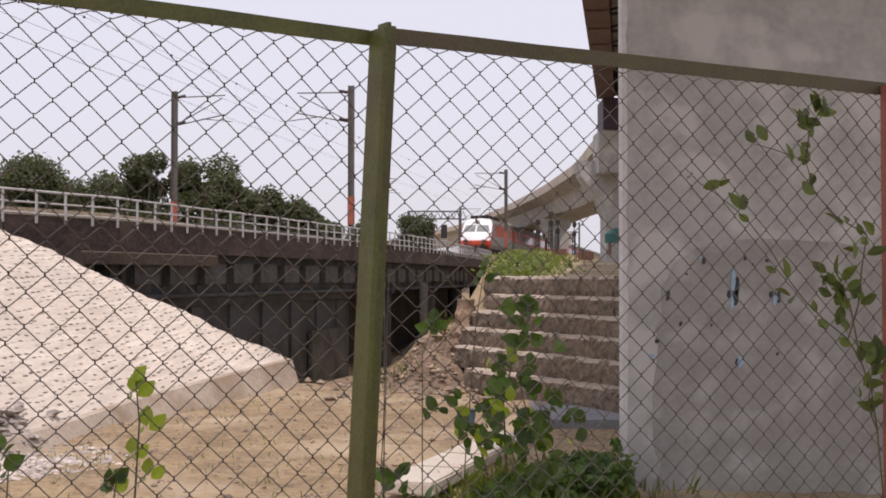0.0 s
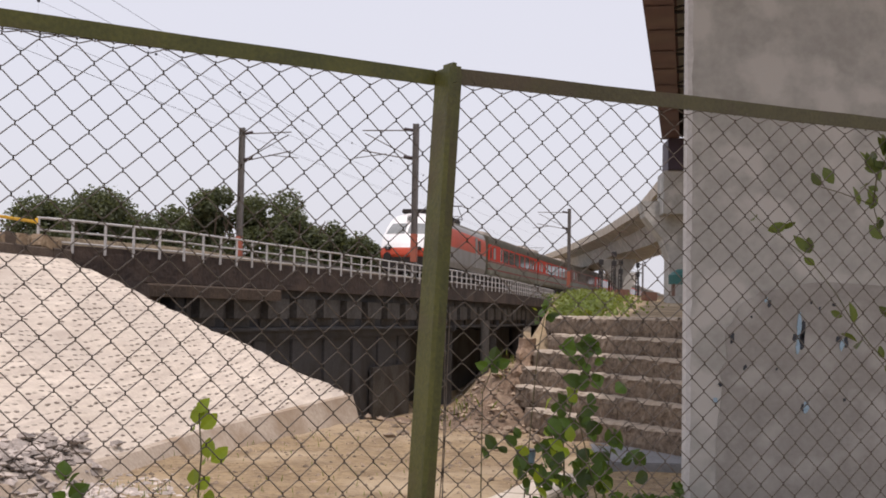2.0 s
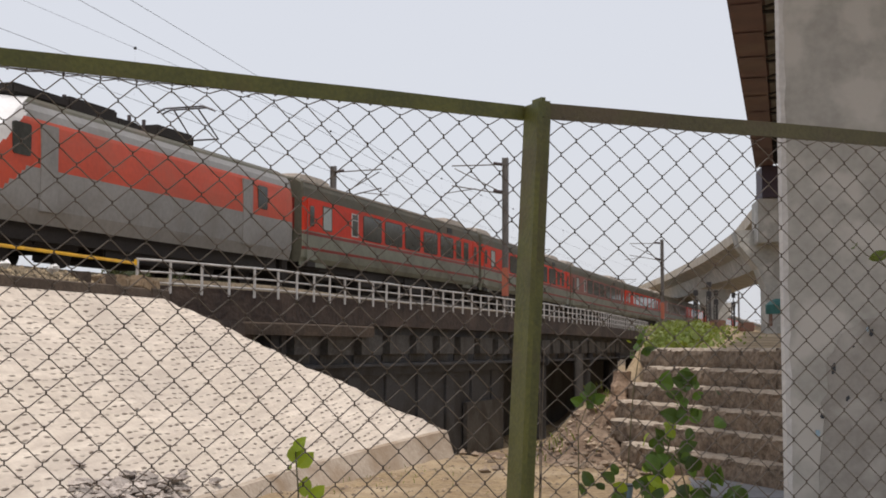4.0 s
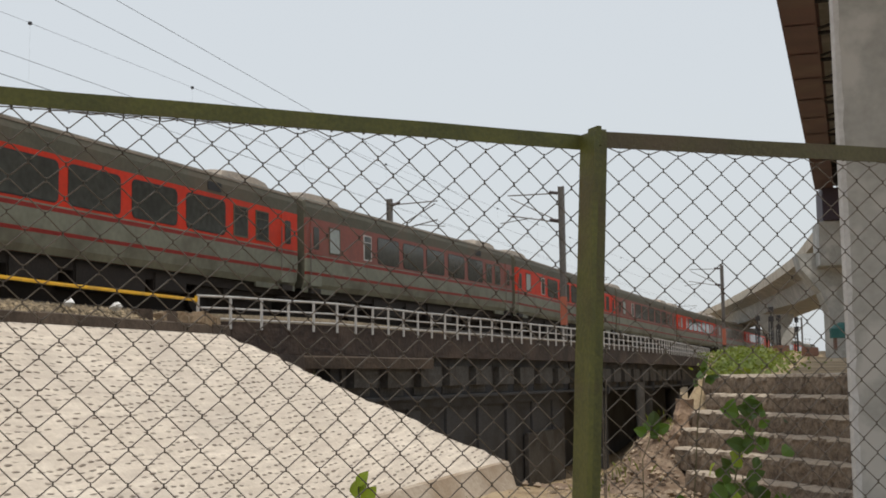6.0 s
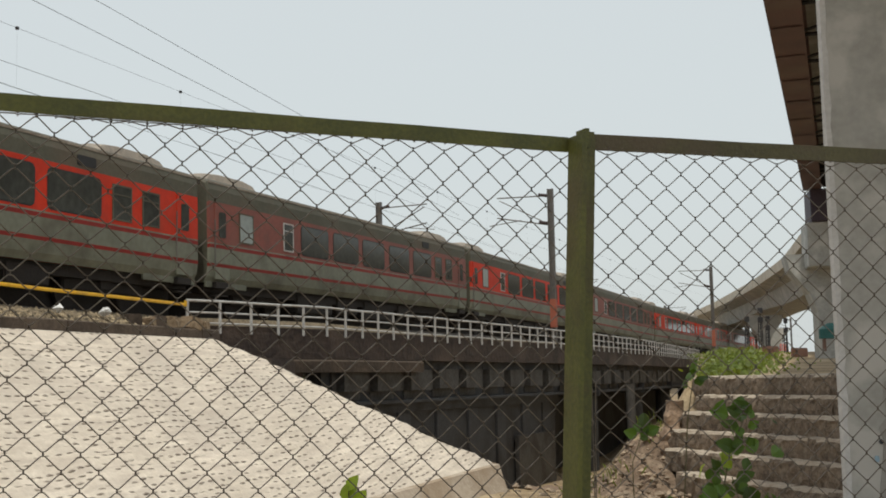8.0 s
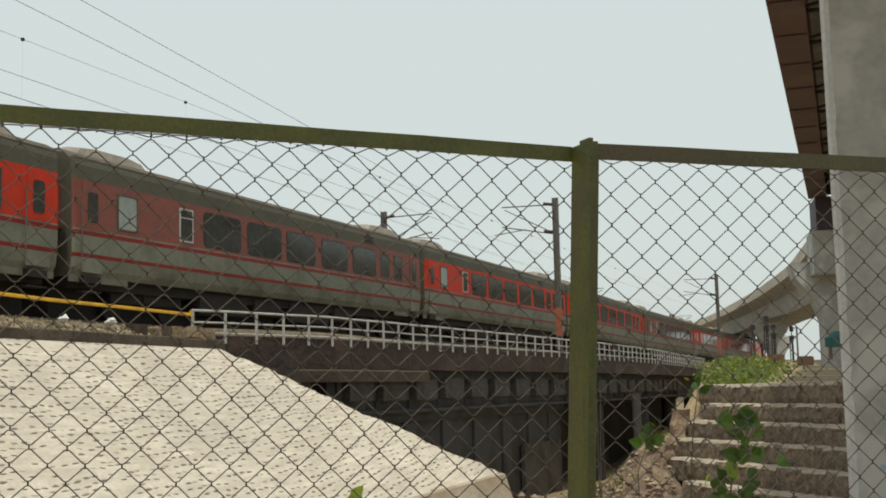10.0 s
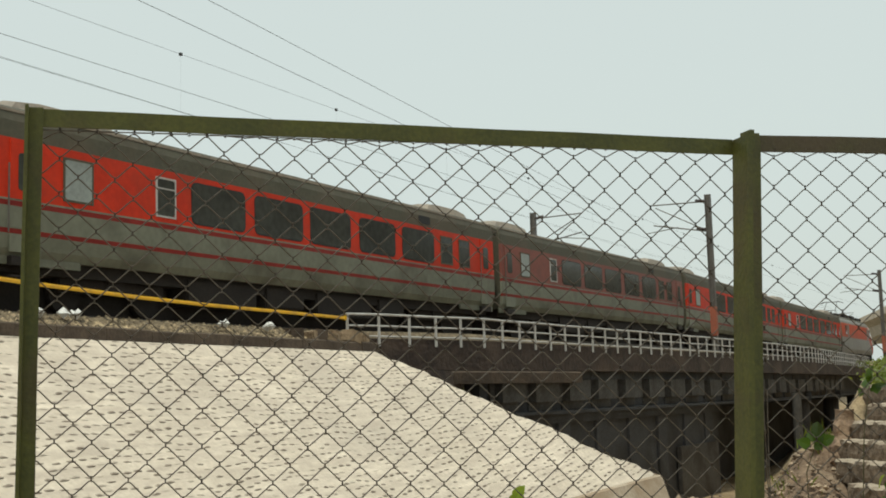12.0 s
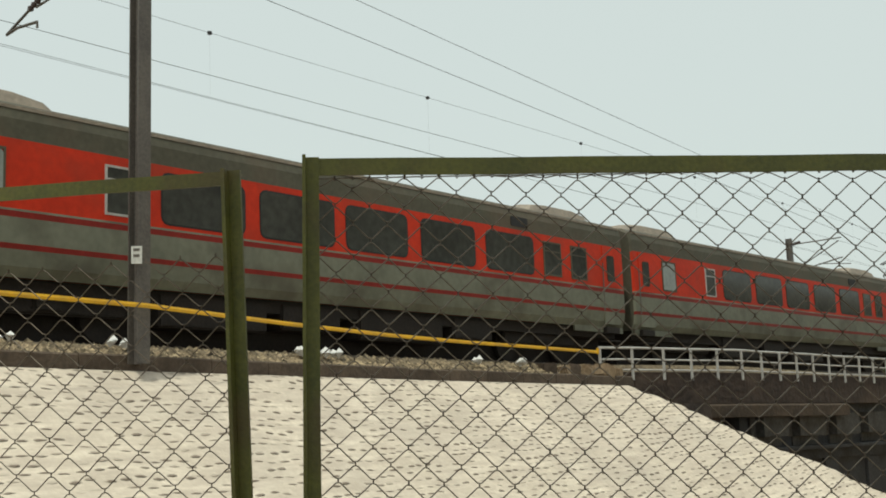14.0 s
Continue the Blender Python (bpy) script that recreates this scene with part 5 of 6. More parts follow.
def netting(p, q, cap, z_low, parent, start, across, down, bend=(0, 0, 0, 0, 0), r=0.00125, seed=1, loose=False, rows_above=2):
    """Chain-link strands: zigzag wires that hook into their neighbours in short upright twists.

    start: the first knot along the panel and its height; across, down: the steps from knot to knot;
    bend: how the netting sags and stretches away from an even lattice."""
    ax = (q - p).normalized()
    n = Vector((ax.y, -ax.x, 0))
    L = (q - p).length
    bm = BM()
    rows = int((start[1] - z_low) / -down[1])

    def knot(c, j):
        u = start[0] + across[0] * c + down[0] * j + bend[0] * c * c + bend[1] * c * j
        return u, start[1] + across[1] * c + down[1] * j + bend[2] * c * c + bend[3] * c * j + bend[4] * j * j
    for c in range(-int(start[0] / across[0]) - 4, int((L - start[0]) / across[0]) + 5):
        knots = []
        for j in range(-rows_above, rows + 1):
            far = (j + c) % 2
            u, z = knot(c + far, j)
            u += (0.0005 if far else -0.0005) + 0.0022 * noise.noise((c * 0.2, j * 0.3, seed))
            z += 0.0022 * noise.noise((c * 0.15, j * 0.25, seed + 9))
            out = (0.0012 if far else -0.0012) + 0.004 * noise.noise((c * 0.12, j * 0.1, seed + 4)) - 0.004
            if z > cap + (0.025 * noise.noise((c * 0.9, 0, seed)) if loose else 0) and loose:
                continue
            if -0.03 < u < L + 0.03:
                knots.append(p + ax * min(max(u, -0.014), L) + n * out + Vector((0, 0, min(z, cap) - p.z)))
        pts, rs = [], []
        for i, k in enumerate(knots):
            if i:
                pts.append(k.lerp(knots[i - 1], 0.14)), rs.append(r)
            for dz in (0.0036, -0.0036):
                pts.append(k + Vector((0, 0, dz))), rs.append(r * 1.4)
            if i < len(knots) - 1:
                pts.append(k.lerp(knots[i + 1], 0.14)), rs.append(r)
        if len(pts) > 3:
            tube(bm, pts, rs, 5, False)
    return tagged(part("netting", bm, M_WIRE, parent, "rusty diamond chain-link wire", smooth=True), kind="stuff")


def fence():
    f = thing("chain_link_fence", "olive-painted angle iron fence with rusty chain-link netting", "fence")
    ax = (POST_R - POST_M).normalized()
    n = Vector((ax.y, -ax.x, 0))
    low = 1.7
    lean_r = -ax * 0.108
    angle_post("post", Vector((POST_R.x, POST_R.y, low)) + lean_r - ax * 0.013, Vector((POST_R.x, POST_R.y, TOP - 0.004)) - ax * 0.01, ax, n, 0.06, 0.012, M_POST, f)
    angle_post("post_cap", Vector((POST_R.x, POST_R.y, TOP - 0.03)) + ax * 0.001 - n * 0.003, Vector((POST_R.x, POST_R.y, TOP + 0.012)) + ax * 0.001 - n * 0.003, ax, n, 0.04, 0.01, M_POST, f)
    angle_post("post", Vector((POST_M.x, POST_M.y, low)) - ax * 0.044, Vector((POST_M.x, POST_M.y, TOP + 0.008)) - ax * 0.021, ax, n, 0.03, 0.006, M_POST, f)
    angle_post("end_post", Vector((POST_E.x, POST_E.y, low)), Vector((POST_E.x, POST_E.y, TOP)), ax, n, 0.05, 0.008, M_POST_RED, f, "rust-red painted end post")
    a, b, c = Vector((POST_M.x, POST_M.y, TOP + 0.007)) - ax * 0.036, Vector((POST_R.x, POST_R.y, TOP - 0.002)), Vector((POST_E.x, POST_E.y, TOP + 0.012))
    rail_bar(a, b - ax * 0.04, M_POST, f)
    rail_bar(b + ax * 0.02 + Vector((0, 0, 0.011)), c, M_TOPRAIL, f, w=0.035)
    a, b, c = Vector((POST_M.x, POST_M.y, TOP)), Vector((POST_R.x, POST_R.y, TOP)), Vector((POST_E.x, POST_E.y, TOP))
    netting(a, b, TOP - 0.03, low + 0.05, f, (0.9411, 3.6736), (0.03365, -0.000534), (-0.00134, -0.03254), (3e-5, -3.8e-5, 1.8e-5, -3.9e-5, 1.8e-5), seed=1)
    netting(b, c, TOP - 0.022, low + 0.05, f, (0.0553, 3.6853), (0.03639, -0.0002), (-0.00082, -0.03291), seed=2)
    g = thing("side_fence", "leaning olive-painted fence panel with chain-link netting", "fence")
    p, q = Vector((-1.452, 1.808, 0)), Vector((-2.612, 1.433, 0))
    bx = (p - q).normalized()
    bn = Vector((bx.y, -bx.x, 0))
    angle_post("post", Vector((p.x, p.y, low)) + bx * 0.036, Vector((p.x, p.y, TOP + 0.004)) - bx * 0.026, bx, bn, 0.03, 0.007, M_POST, g)
    angle_post("post", Vector((q.x, q.y, low)), Vector((q.x, q.y, TOP)), bx, bn, 0.04, 0.007, M_POST, g)
    rail_bar(Vector((q.x, q.y, TOP + 0.012)), Vector((p.x, p.y, TOP + 0.005)) - bx * 0.02, M_POST, g, w=0.027)
    netting(Vector((q.x, q.y, TOP)), Vector((p.x, p.y, TOP)) - bx * 0.02, 3.575, low + 0.05, g, (0.7794, 3.3315), (0.0355, 0.00053), (0.00202, -0.03287), seed=5, loose=True, rows_above=9)


fence()


# ---------------------------------------------------------------- plants
def leaf_mesh(name, L, W, m):
    bm = BM()
    prof = [(0.0, 0.0), (0.12, 0.55), (0.35, 1.0), (0.62, 0.85), (0.85, 0.42), (1.0, 0.0)]
    mid = [bm.verts.new((0, t * L, 0.06 * L * math.sin(t * 3))) for t, w in prof]
    for s in (-1, 1):
        ed = [bm.verts.new((s * w * W / 2, t * L, 0.06 * L * math.sin(t * 3) + 0.12 * w * W)) if w else mid[i] for i, (t, w) in enumerate(prof)]
        for i in range(len(prof) - 1):
            vs = []
            for v in (mid[i], mid[i + 1], ed[i + 1], ed[i]):
                if v not in vs:
                    vs.append(v)
            bm.faces.new(vs)
    me = bpy.data.meshes.new(name)
    bmesh.ops.recalc_face_normals(bm, faces=bm.faces)
    bm.to_mesh(me)
    bm.free()
    me.materials.append(m)
    return me


LEAVES = [leaf_mesh("leaf", L, W, M_LEAF) for L, W in ((0.044, 0.033), (0.056, 0.04), (0.034, 0.026))]
PALE = [leaf_mesh("leaf", L, W, M_TWIGLEAF) for L, W in ((0.052, 0.026), (0.062, 0.03), (0.038, 0.02))]
YOUNG = [leaf_mesh("leaf", L, W, M_SAPLING) for L, W in ((0.044, 0.03), (0.054, 0.036))]


def shrub(label, stems, leaves, count, seed, spread=0.05, at_tips=0.35, thick=1.0):
    """Stems are lists of places; leaves are set along them on short stalks."""
    rng = random.Random(seed)
    s = thing("shrub", label, "shrub")
    for st in stems:
        bm = BM()
        n = len(st)
        tube(bm, st, [thick * 0.0028 * (1 - 0.8 * i / (n - 1)) + 0.0008 for i in range(n)], 6)
        part("stem", bm, M_STEM, s)
    for i in range(count):
        st = rng.choice(stems)
        t = rng.uniform(at_tips, 1) * (len(st) - 1)
        k = min(int(t), len(st) - 2)
        p = Vector(st[k]).lerp(Vector(st[k + 1]), t - k) + Vector((rng.gauss(0, spread), rng.gauss(0, spread * 0.6), rng.gauss(0, spread * 0.8)))
        o = new("leaf", rng.choice(leaves))
        o.parent = s
        o.matrix_basis = pose(*p, rng.uniform(15, 105), rng.uniform(-75, 75), rng.gauss(0, 50))
    return s


def shrubs():
    shrub("dense dark green leafy shrub growing behind the fence", [
        [(0.2, 3.3, 1.7), (0.19, 3.3, 2.5), (0.17, 3.3, 2.85), (0.2, 3.28, 3.0), (0.24, 3.28, 3.09)],
        [(0.2, 3.3, 1.7), (0.23, 3.3, 2.5), (0.28, 3.3, 2.72), (0.3, 3.3, 2.85)],
        [(0.2, 3.3, 1.7), (0.2, 3.25, 2.4), (0.2, 3.2, 2.7), (0.13, 3.2, 2.9)],
        [(0.2, 3.3, 1.7), (0.17, 3.3, 2.5), (0.1, 3.3, 2.76), (0.03, 3.3, 2.85)],
        [(0.2, 3.3, 1.7), (0.22, 3.25, 2.4), (0.26, 3.2, 2.7), (0.2, 3.2, 2.95)]], LEAVES * 3 + YOUNG[:1], 165, 3, 0.04, 0.58)
    shrub("low dark green shrub at the fence foot", [
        [(0.3, 3.2, 1.7), (0.3, 3.2, 2.4), (0.34, 3.2, 2.58)], [(0.25, 3.2, 1.7), (0.24, 3.2, 2.4), (0.22, 3.2, 2.6)],
        [(0.35, 3.2, 1.7), (0.4, 3.2, 2.4), (0.42, 3.2, 2.56)]], LEAVES, 150, 13, 0.031, 0.78)
    shrub("thin twigs with a few yellow-green leaves", [
        [(-0.02, 3.35, 1.8), (-0.05, 3.35, 2.6), (-0.05, 3.35, 2.98), (-0.02, 3.35, 3.06)],
        [(0.02, 3.4, 1.8), (0.07, 3.4, 2.7), (0.1, 3.4, 3.08), (0.12, 3.4, 3.2)]], LEAVES, 13, 4, 0.014, 0.93, 0.45)
    shrub("small green sprouts behind the fence", [
        [(-0.05, 3.1, 1.8), (-0.08, 3.1, 2.5), (-0.1, 3.1, 2.68)], [(-0.02, 3.1, 1.8), (-0.03, 3.1, 2.5), (-0.02, 3.1, 2.62)]], LEAVES, 22, 5, 0.022, 0.85, 0.5)
    sapling = shrub("thin sapling with a few bright green leaves", [
        [(-0.72, 2.8, 1.7), (-0.71, 2.8, 2.5), (-0.69, 2.8, 2.86), (-0.7, 2.8, 2.97)]], YOUNG, 3, 6, 0.006, 0.9)
    for x, z in ((-0.70, 2.93), (-0.673, 2.853), (-0.706, 2.79), (-0.752, 2.712), (-0.668, 2.742)):
        for turn in (-62, -8, 50):
            o = new("leaf", YOUNG[1 if z > 2.8 else 0])
            o.parent = sapling
            o.matrix_basis = pose(x + turn * 0.00012, 2.8, z - 0.0002 * abs(turn), 62 + turn * 0.35, turn, turn * 0.5)
    shrub("low green sprouts at the fence foot", [
        [(-0.98, 2.75, 1.7), (-0.98, 2.75, 2.6), (-0.97, 2.75, 2.8)], [(-0.75, 2.8, 1.7), (-0.76, 2.8, 2.6), (-0.74, 2.8, 2.74)]], LEAVES, 12, 7, 0.014, 0.85)
    shrub("climbing twig with small dark green leaves beside the fence", [
        [(1.182, 3.25, 2.576), (1.164, 3.25, 2.787), (1.149, 3.25, 2.893), (1.122, 3.25, 2.969), (1.088, 3.25, 3.029), (1.023, 3.25, 3.082), (0.970, 3.25, 3.135), (0.925, 3.25, 3.195), (0.880, 3.25, 3.271), (0.827, 3.25, 3.339), (0.789, 3.25, 3.377), (0.732, 3.25, 3.422), (0.695, 3.25, 3.445), (0.656, 3.25, 3.486)],
        [(1.088, 3.25, 3.029), (1.116, 3.25, 3.120), (1.125, 3.25, 3.211), (1.140, 3.25, 3.309), (1.061, 3.25, 3.354), (1.001, 3.25, 3.422), (0.978, 3.25, 3.505), (0.895, 3.25, 3.536), (0.842, 3.25, 3.551)],
        [(1.122, 3.25, 2.969), (1.094, 3.25, 3.120), (1.076, 3.25, 3.158), (1.054, 3.25, 3.180)],
        [(0.978, 3.25, 3.505), (0.989, 3.25, 3.588), (1.019, 3.25, 3.641), (1.019, 3.25, 3.661)],
        [(1.164, 3.25, 2.787), (1.140, 3.25, 2.848), (1.152, 3.25, 2.954), (1.182, 3.25, 2.999)]], PALE, 105, 8, 0.015, 0.12, 0.55)


shrubs()


def grass_patch(name, label, spots, count, h, seed, zf=ground_z):
    rng = random.Random(seed)
    bm = BM()
    for i in range(count):
        cx, cy, sx, sy = rng.choice(spots)
        x, y = rng.gauss(cx, sx), rng.gauss(cy, sy)
        z = zf(x, y)
        a = rng.uniform(0, 6.28)
        H, w = h * rng.uniform(0.4, 1.2), h * 0.07
        bx, by = rng.gauss(0, 0.35) * H, rng.gauss(0, 0.35) * H
        q = [(x - w * math.cos(a), y - w * math.sin(a), z), (x + w * math.cos(a), y + w * math.sin(a), z), (x + w * 0.7 * math.cos(a) + bx * 0.4, y + w * 0.7 * math.sin(a) + by * 0.4, z + H * 0.6), (x + bx, y + by, z + H)]
        bm.faces.new([bm.verts.new(p) for p in q])
    tagged(part(name, bm, M_GRASS), label, "grass", kind="stuff")


def leafy_weeds():
    rng = random.Random(41)
    bm = BM()
    for i in range(2600):
        x, y = rng.uniform(0.4, 2.68), rng.uniform(16.9, 18.25)
        top = float(np.interp(x, [0.4, 1.0, 1.6, 2.1, 2.7], [0.15, 0.42, 0.72, 0.62, 0.74])) * (0.75 + 0.5 * noise.noise((x * 3, y * 3, 6)))
        z = ground_z(x, y) + max(0.03, top * rng.random() ** 0.5)
        s = rng.uniform(0.035, 0.075)
        u = Vector((rng.gauss(0, 1), rng.gauss(0, 0.7), rng.gauss(0.3, 0.6))).normalized()
        w = u.cross(Vector((rng.gauss(0, 0.5), rng.gauss(-1, 0.5), rng.gauss(0.7, 0.5)))).normalized()
        c = Vector((x, y, z))
        bm.faces.new([bm.verts.new(c + u * s * p + w * s * q) for p, q in ((-1, 0), (-0.3, -0.6), (0.5, -0.5), (1.1, 0), (0.5, 0.5), (-0.3, 0.6))])
    tagged(part("leafy_weeds", bm, M_WEED), "dense dark green leafy weeds beside the pier", "weeds", kind="stuff")


leafy_weeds()


def path_z(x, y):
    return float(np.interp(y, [38.3, 40, 60, 90, 130], [3.16, 3.2, 3.9, 4.85, 4.9]))


grass_patch("grass", "rough green grass at the foot of the pier", [(1.5, 18.6, 0.6, 0.9), (2.2, 18.4, 0.5, 0.7), (0.8, 18.2, 0.5, 0.4)], 900, 0.3, 31)


def path_weeds():
    """Low leafy weeds spilling over the path edge."""
    rng = random.Random(32)
    bm = BM()
    spots = [(2.5, 43, 0.35, 2.0), (3.1, 48, 0.5, 3), (3.9, 57, 0.7, 5), (5.0, 72, 0.9, 8), (6.4, 90, 1.2, 9)]
    for i in range(7500):
        cx, cy, sx, sy = rng.choice(spots)
        x, y = rng.gauss(cx, sx), rng.gauss(cy, sy)
        top = 0.34 * (1 + 1.3 * noise.noise((x * 1.1, y * 0.35, 6))) * max(0.15, 1 - ((x - cx) / (2.2 * sx)) ** 2)
        s = rng.uniform(0.05, 0.12)
        c = Vector((x, y, path_z(x, y) + max(0.04, top * rng.random() ** 0.5)))
        u = Vector((rng.gauss(0, 1), rng.gauss(0, 0.7), rng.gauss(0.3, 0.6))).normalized()
        w = u.cross(Vector((rng.gauss(0, 0.5), rng.gauss(-1, 0.5), rng.gauss(0.7, 0.5)))).normalized()
        bm.faces.new([bm.verts.new(c + u * s * p + w * s * q) for p, q in ((-1, 0), (-0.3, -0.5), (0.5, -0.42), (1.1, 0), (0.5, 0.42), (-0.3, 0.5))])
    tagged(part("weeds", bm, M_GRASS), "bright yellow-green leafy weeds along the path edge", "weeds", kind="stuff")


path_weeds()
grass_patch("weeds_low", "low tufts on the stony heap", [(0.0, 37.6, 0.5, 0.5), (-1.2, 36, 0.6, 1.0), (1.5, 38.2, 0.25, 0.2)], 140, 0.3, 33, lambda x, y: 2.0 * math.exp(-((x + 0.05) / 1.15) ** 2) * max(0, min(1, (y - 33.6) / 4.2)))


grass_patch("yard_weeds", "sparse small weeds on the trampled earth", [(-6.5, 20.5, 1.0, 1.5), (-4.5, 24, 2.5, 3), (-2, 20, 1.5, 2), (-8.2, 19.5, 0.6, 1.0), (-5.5, 31.0, 1.2, 1.2)], 450, 0.13, 35)


def tree(at, height, width, seed, low=0.25):
    rng = random.Random(seed)
    t = thing("tree", "broad dark green leafy tree behind the railway", "tree", "trees behind the railway", pose(*at))
    bm = BM()
    tube(bm, [(0, 0, -1), (0.1, 0, height * 0.25), (0.0, 0.1, height * 0.5)], [0.35, 0.28, 0.16], 8)
    for k in range(6):
        a = k * 1.05 + rng.random()
        tube(bm, [(0, 0, height * (0.25 + 0.04 * k)), (math.cos(a) * width * 0.2, math.sin(a) * width * 0.2, height * 0.55), (math.cos(a) * width * 0.36, math.sin(a) * width * 0.36, height * 0.75)], [0.16, 0.1, 0.04], 6)
    part("trunk", bm, M_BARK, t)
    bm = BM()
    blobs = []
    for k in range(34):
        a, q = rng.uniform(0, 6.28), rng.random() ** 0.6
        zc = rng.uniform(low, 0.86)
        env = math.sin(min(1, max(0.05, (1.02 - zc) / 0.62)) * 1.571)
        blobs.append((math.cos(a) * q * width * 0.4 * env, math.sin(a) * q * width * 0.4 * env, height * zc, width * rng.uniform(0.12, 0.21)))
    for x, y, z, r in blobs:
        for i in range(520):
            d = Vector((rng.gauss(0, 1), rng.gauss(0, 1), rng.gauss(0, 0.8))).normalized() * r * rng.uniform(0.55, 1.12)
            c = Vector((x, y, z)) + d
            s = rng.uniform(0.1, 0.23)
            u = Vector((rng.gauss(0, 1), rng.gauss(0, 1), rng.gauss(0, 0.6))).normalized()
            w = u.cross(Vector((rng.gauss(0, 1), rng.gauss(0, 1), rng.gauss(0, 1)))).normalized()
            vs = [bm.verts.new(c + u * s * p + w * s * q2) for p, q2 in ((-1, 0), (0, -0.55), (1, 0), (0.1, 0.6))]
            bm.faces.new(vs)
    part("crown", bm, M_CROWN, t)


TREES = [(-39.2, 100, 13.7, 7.0), (-34.1, 100, 14.1, 8.6), (-29.3, 104, 13.4, 7.3), (-24.6, 100, 15.4, 5.3), (-21.3, 101, 14.7, 6.6), (-17.4, 99, 14.6, 6.9), (-15.2, 104, 12.5, 6.5), (-12.6, 106, 11.0, 5.7), (-10.6, 108, 9.8, 4.5), (-39.1, 106, 14.0, 7.4), (-33.3, 108, 13.0, 7.5), (-9.3, 150, 11.6, 6), (-3.6, 152, 12.5, 6.5)]
for i, (x, y, h, w) in enumerate(TREES):
    tree((x, y, 0), h * 0.97, w * 1.08, 50 + i, 0.3)


# ---------------------------------------------------------------- far things and small things
def signal_gantry():
    g = thing("signal_gantry", "dark steel signal gantry over far tracks", "gantry")
    for x in (-5.2, 2.4):
        bm = BM()
        box(bm, x - 0.2, 179.8, 0, x + 0.2, 180.2, 13.0)
        part("leg", bm, M_MAST, g)
    bm = BM()
    for z in (11.8, 12.9):
        box(bm, -5.4, 179.8, z, 2.6, 180.2, z + 0.2)
    for k in range(9):
        tube(bm, [(-5.2 + k * 0.95, 180, 11.9), (-4.72 + k * 0.95, 180, 13.0), (-4.25 + k * 0.95, 180, 11.9)], 0.09, 5)
    part("truss", bm, M_MAST, g)
    bm = BM()
    box(bm, -0.4, 179, 9.0, 0.5, 179.5, 11.0, 0.05)
    part("signal_head", bm, M_STEEL_DK, g)


def far_clutter():
    t = thing("water_tank", "small teal tank beside the far pier", "tank")
    bm = BM()
    tube(bm, [(0, 0, 0), (0, 0, 0.9), (0, 0, 1.3), (0, 0, 1.5)], [0.85, 0.85, 0.5, 0.2], 16)
    part("tank", bm, M_TEAL, t)
    for x in (-0.5, 0.5):
        bm = BM()
        box(bm, x - 0.06, -0.5, -1.2, x + 0.06, 0.5, 0.0)
        part("stand_leg", bm, M_ORANGE, t)
    t.matrix_basis = Matrix.Translation((8.75, 61.5, 4.95)) @ Matrix.Diagonal((0.7, 0.7, 0.5, 1))
    for k, (x, y, h) in enumerate(((6.9, 76, 0.45), (7.6, 80, 0.55), (8.2, 70, 0.5), (6.6, 88, 0.5))):
        b = thing("barrier_block", "orange-brown barrier block on the path", "barrier", "path barriers")
        bm = BM()
        box(bm, -0.5, -0.2, 0, 0.5, 0.2, h, 0.05)
        part("block", bm, M_ORANGE, b)
        b.matrix_basis = pose(x, y, path_z(x, y), 0, 0, 20 * k)
    rng = random.Random(77)
    for k, (s, off) in enumerate(((14.5, 1.9), (16.8, 2.1), (21.5, 1.95), (22.3, 2.0), (27.3, 2.0), (29.2, 2.05))):
        l = thing("litter", "crumpled white litter on the ballast", "litter", "litter on the ballast")
        bm = BM()
        for i in range(5):
            stone(bm, Vector((rng.gauss(0, 0.08), rng.gauss(0, 0.12), 0.02 + rng.random() * 0.08)), rng.uniform(0.07, 0.14), rng, 1.0)
        part("scrap", bm, M_LITTER, l)
        l.matrix_basis = pose(*track(s, off, 5.06))


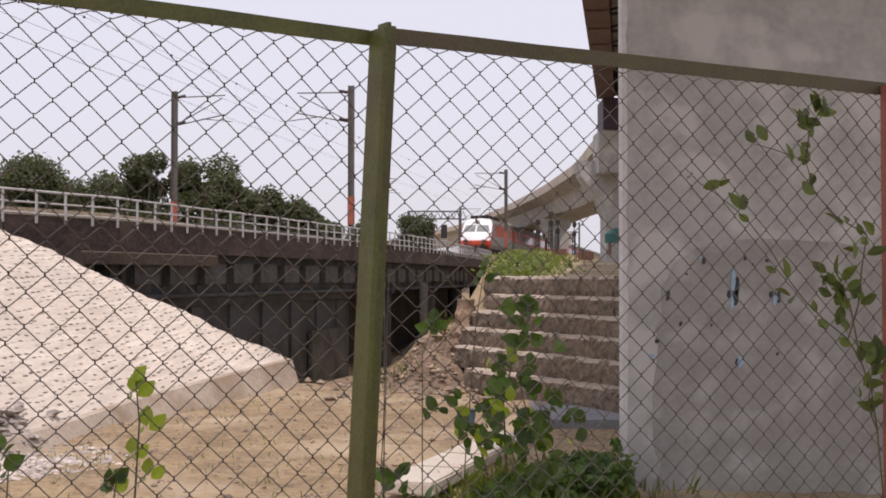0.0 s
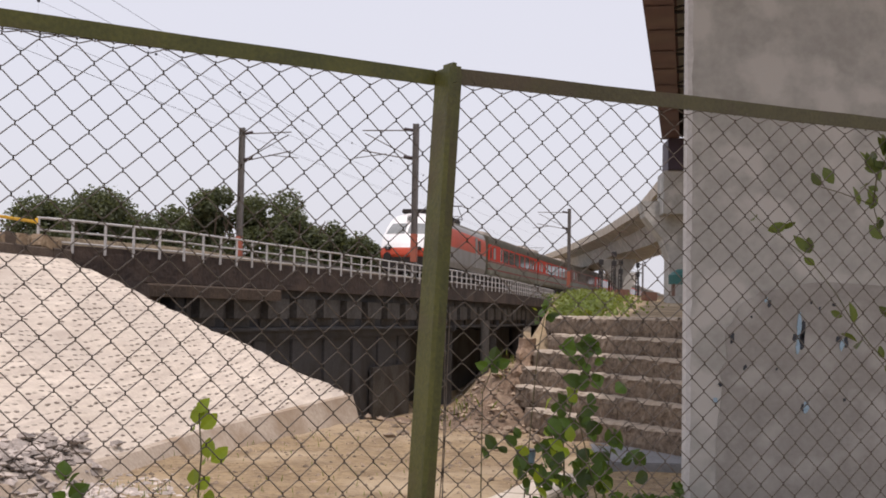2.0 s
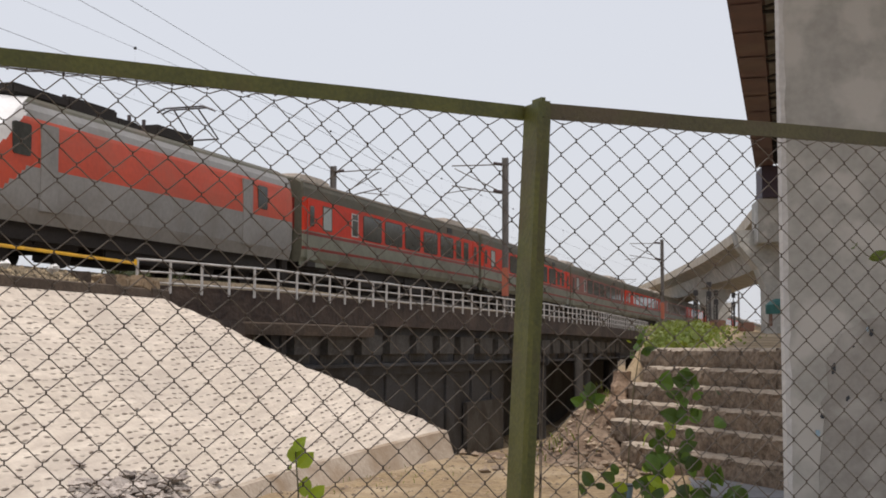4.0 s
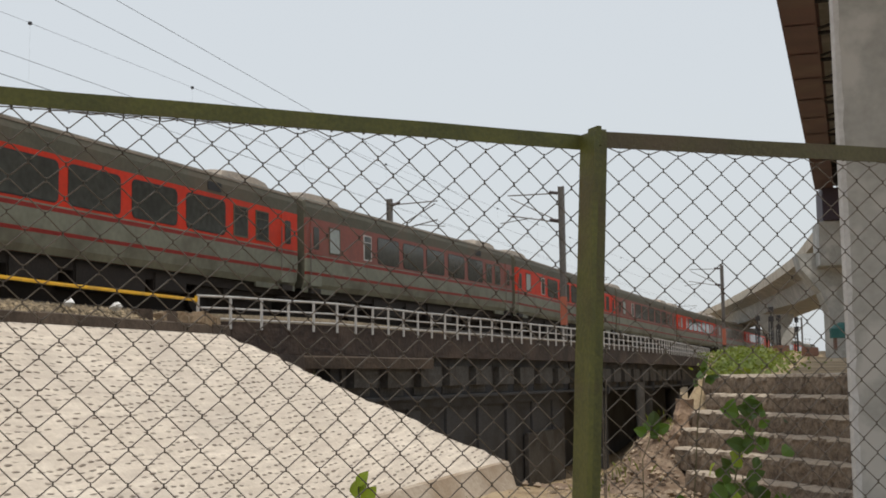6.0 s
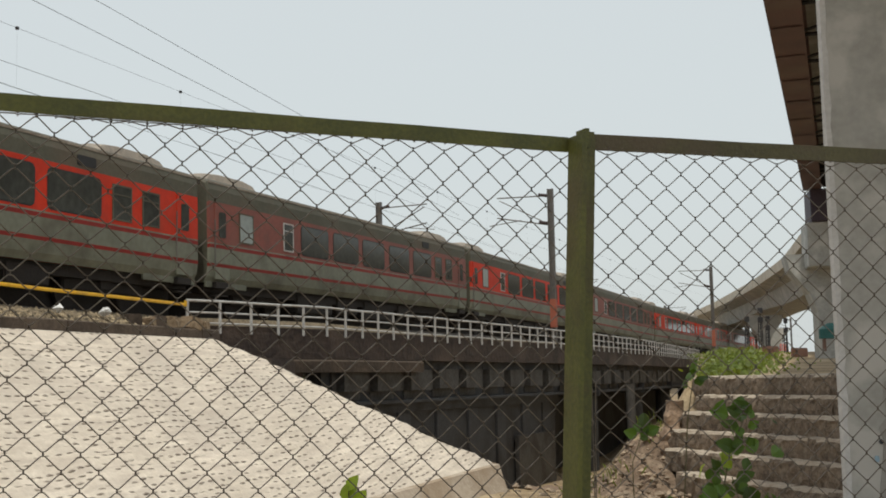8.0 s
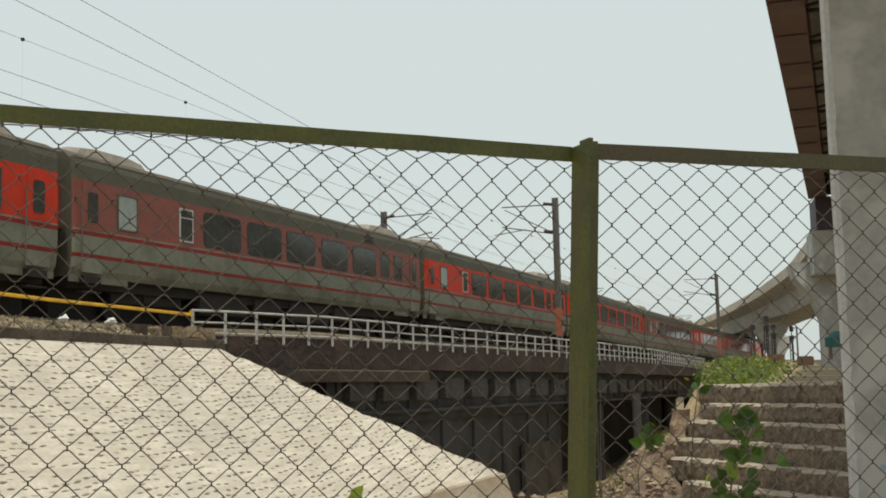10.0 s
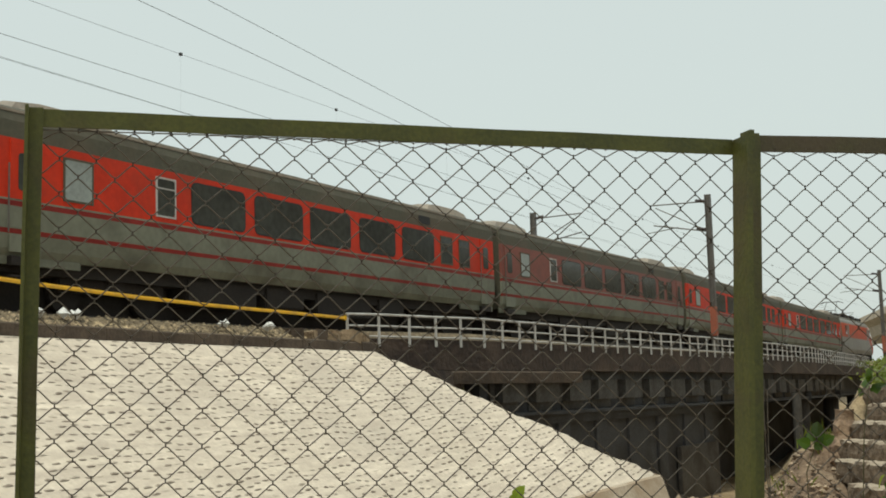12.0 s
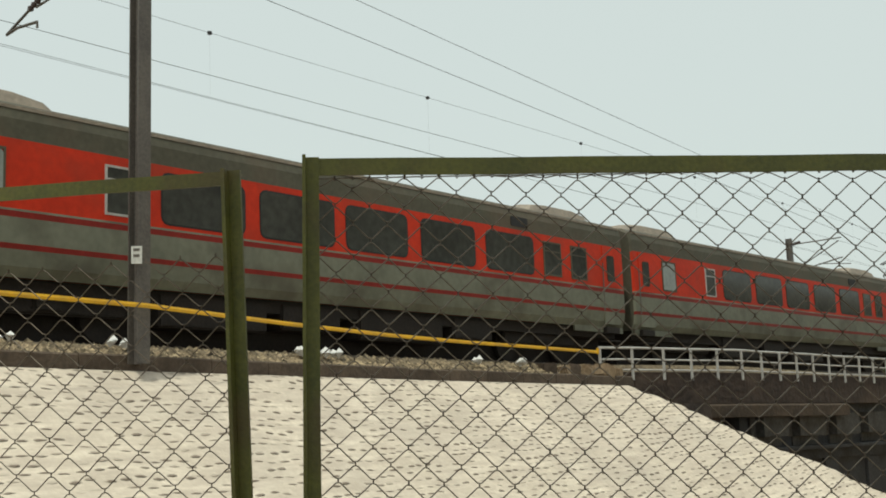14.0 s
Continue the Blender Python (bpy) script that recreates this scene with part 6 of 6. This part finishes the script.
def signal_post(x, y, z0, h, width):
    p = thing("signal_post", "dark steel signal post beside the far track", "signal", "signals beside the far track", pose(x, y, z0))
    bm = BM()
    tube(bm, [(0, 0, 0), (0, 0, h)], [width * 0.5, width * 0.4], 8)
    part("post", bm, M_STEEL_DK, p)
    for k, z in enumerate((h - 0.9, h - 0.2)):
        bm = BM()
        box(bm, -width * 1.7, -0.15, z, width * 1.7, 0.1, z + 0.4, 0.03)
        part("signal_head", bm, M_STEEL_DK, p)
    bm = BM()
    for s in (-1, 1):
        tube(bm, [(s * width * 1.4, 0.3, 0), (s * width * 1.2, 0.3, h * 0.8)], 0.04, 5)
    for k in range(int(h / 0.4)):
        tube(bm, [(-width * 1.4, 0.3, 0.2 + k * 0.3), (width * 1.4, 0.3, 0.2 + k * 0.3)], 0.025, 4)
    part("ladder", bm, M_STEEL_DK, p)


for sx, sy, sh, sw in ((7.0, 90, 2.5, 0.1), (8.3, 94, 3.3, 0.11), (9.1, 97, 2.8, 0.1), (9.9, 92, 2.4, 0.08)):
    signal_post(sx, sy, 4.8, sh, sw)


def bucket():
    b = thing("bucket", "blue plastic bucket with a dark rim standing on the earth", "bucket")
    bm = BM()
    tube(bm, [(0, 0, 0), (0, 0, 0.36)], [0.17, 0.22], 18)
    part("pail", bm, M_PAIL, b)
    bm = BM()
    tube(bm, [(0, 0, 0.34), (0, 0, 0.375)], [0.235, 0.235], 18)
    part("rim", bm, M_DARKHOLE, b)
    b.matrix_basis = pose(0.5, 26.6, ground_z(0.5, 26.6))


bucket()
signal_gantry()
far_clutter()


def motions():
    """The train runs along the straight near track, a little faster as it goes."""
    def gap(t):  # where the first coach begins, along the track
        return 144.5 - 24.527 * t - 0.1261 * t * t + float(np.interp(t, [0, 1.5, 2.5, 3, 5.5, 14], [2.0, 0.3, -0.2, 0.0, 0.12, 0.02]))

    def riding(s, length, turn=0):
        p, q = track(s), track(s + length)
        tilt = math.degrees(math.atan2(q.z - p.z, length))
        return pose(*(q if turn else p), -tilt if turn else tilt, 0, YAW + turn)

    times = [k * 0.5 for k in range(29)]
    for i, c in enumerate(COACHES):
        walk(c, [(t, riding(gap(t) + PITCH * i, PITCH)) for t in times])
    walk(front_engine, [(t, riding(gap(t) - ENGINE, ENGINE)) for t in times])
    walk(rear_engine, [(t, riding(gap(t) + PITCH * 12, ENGINE, 180)) for t in times])


motions()
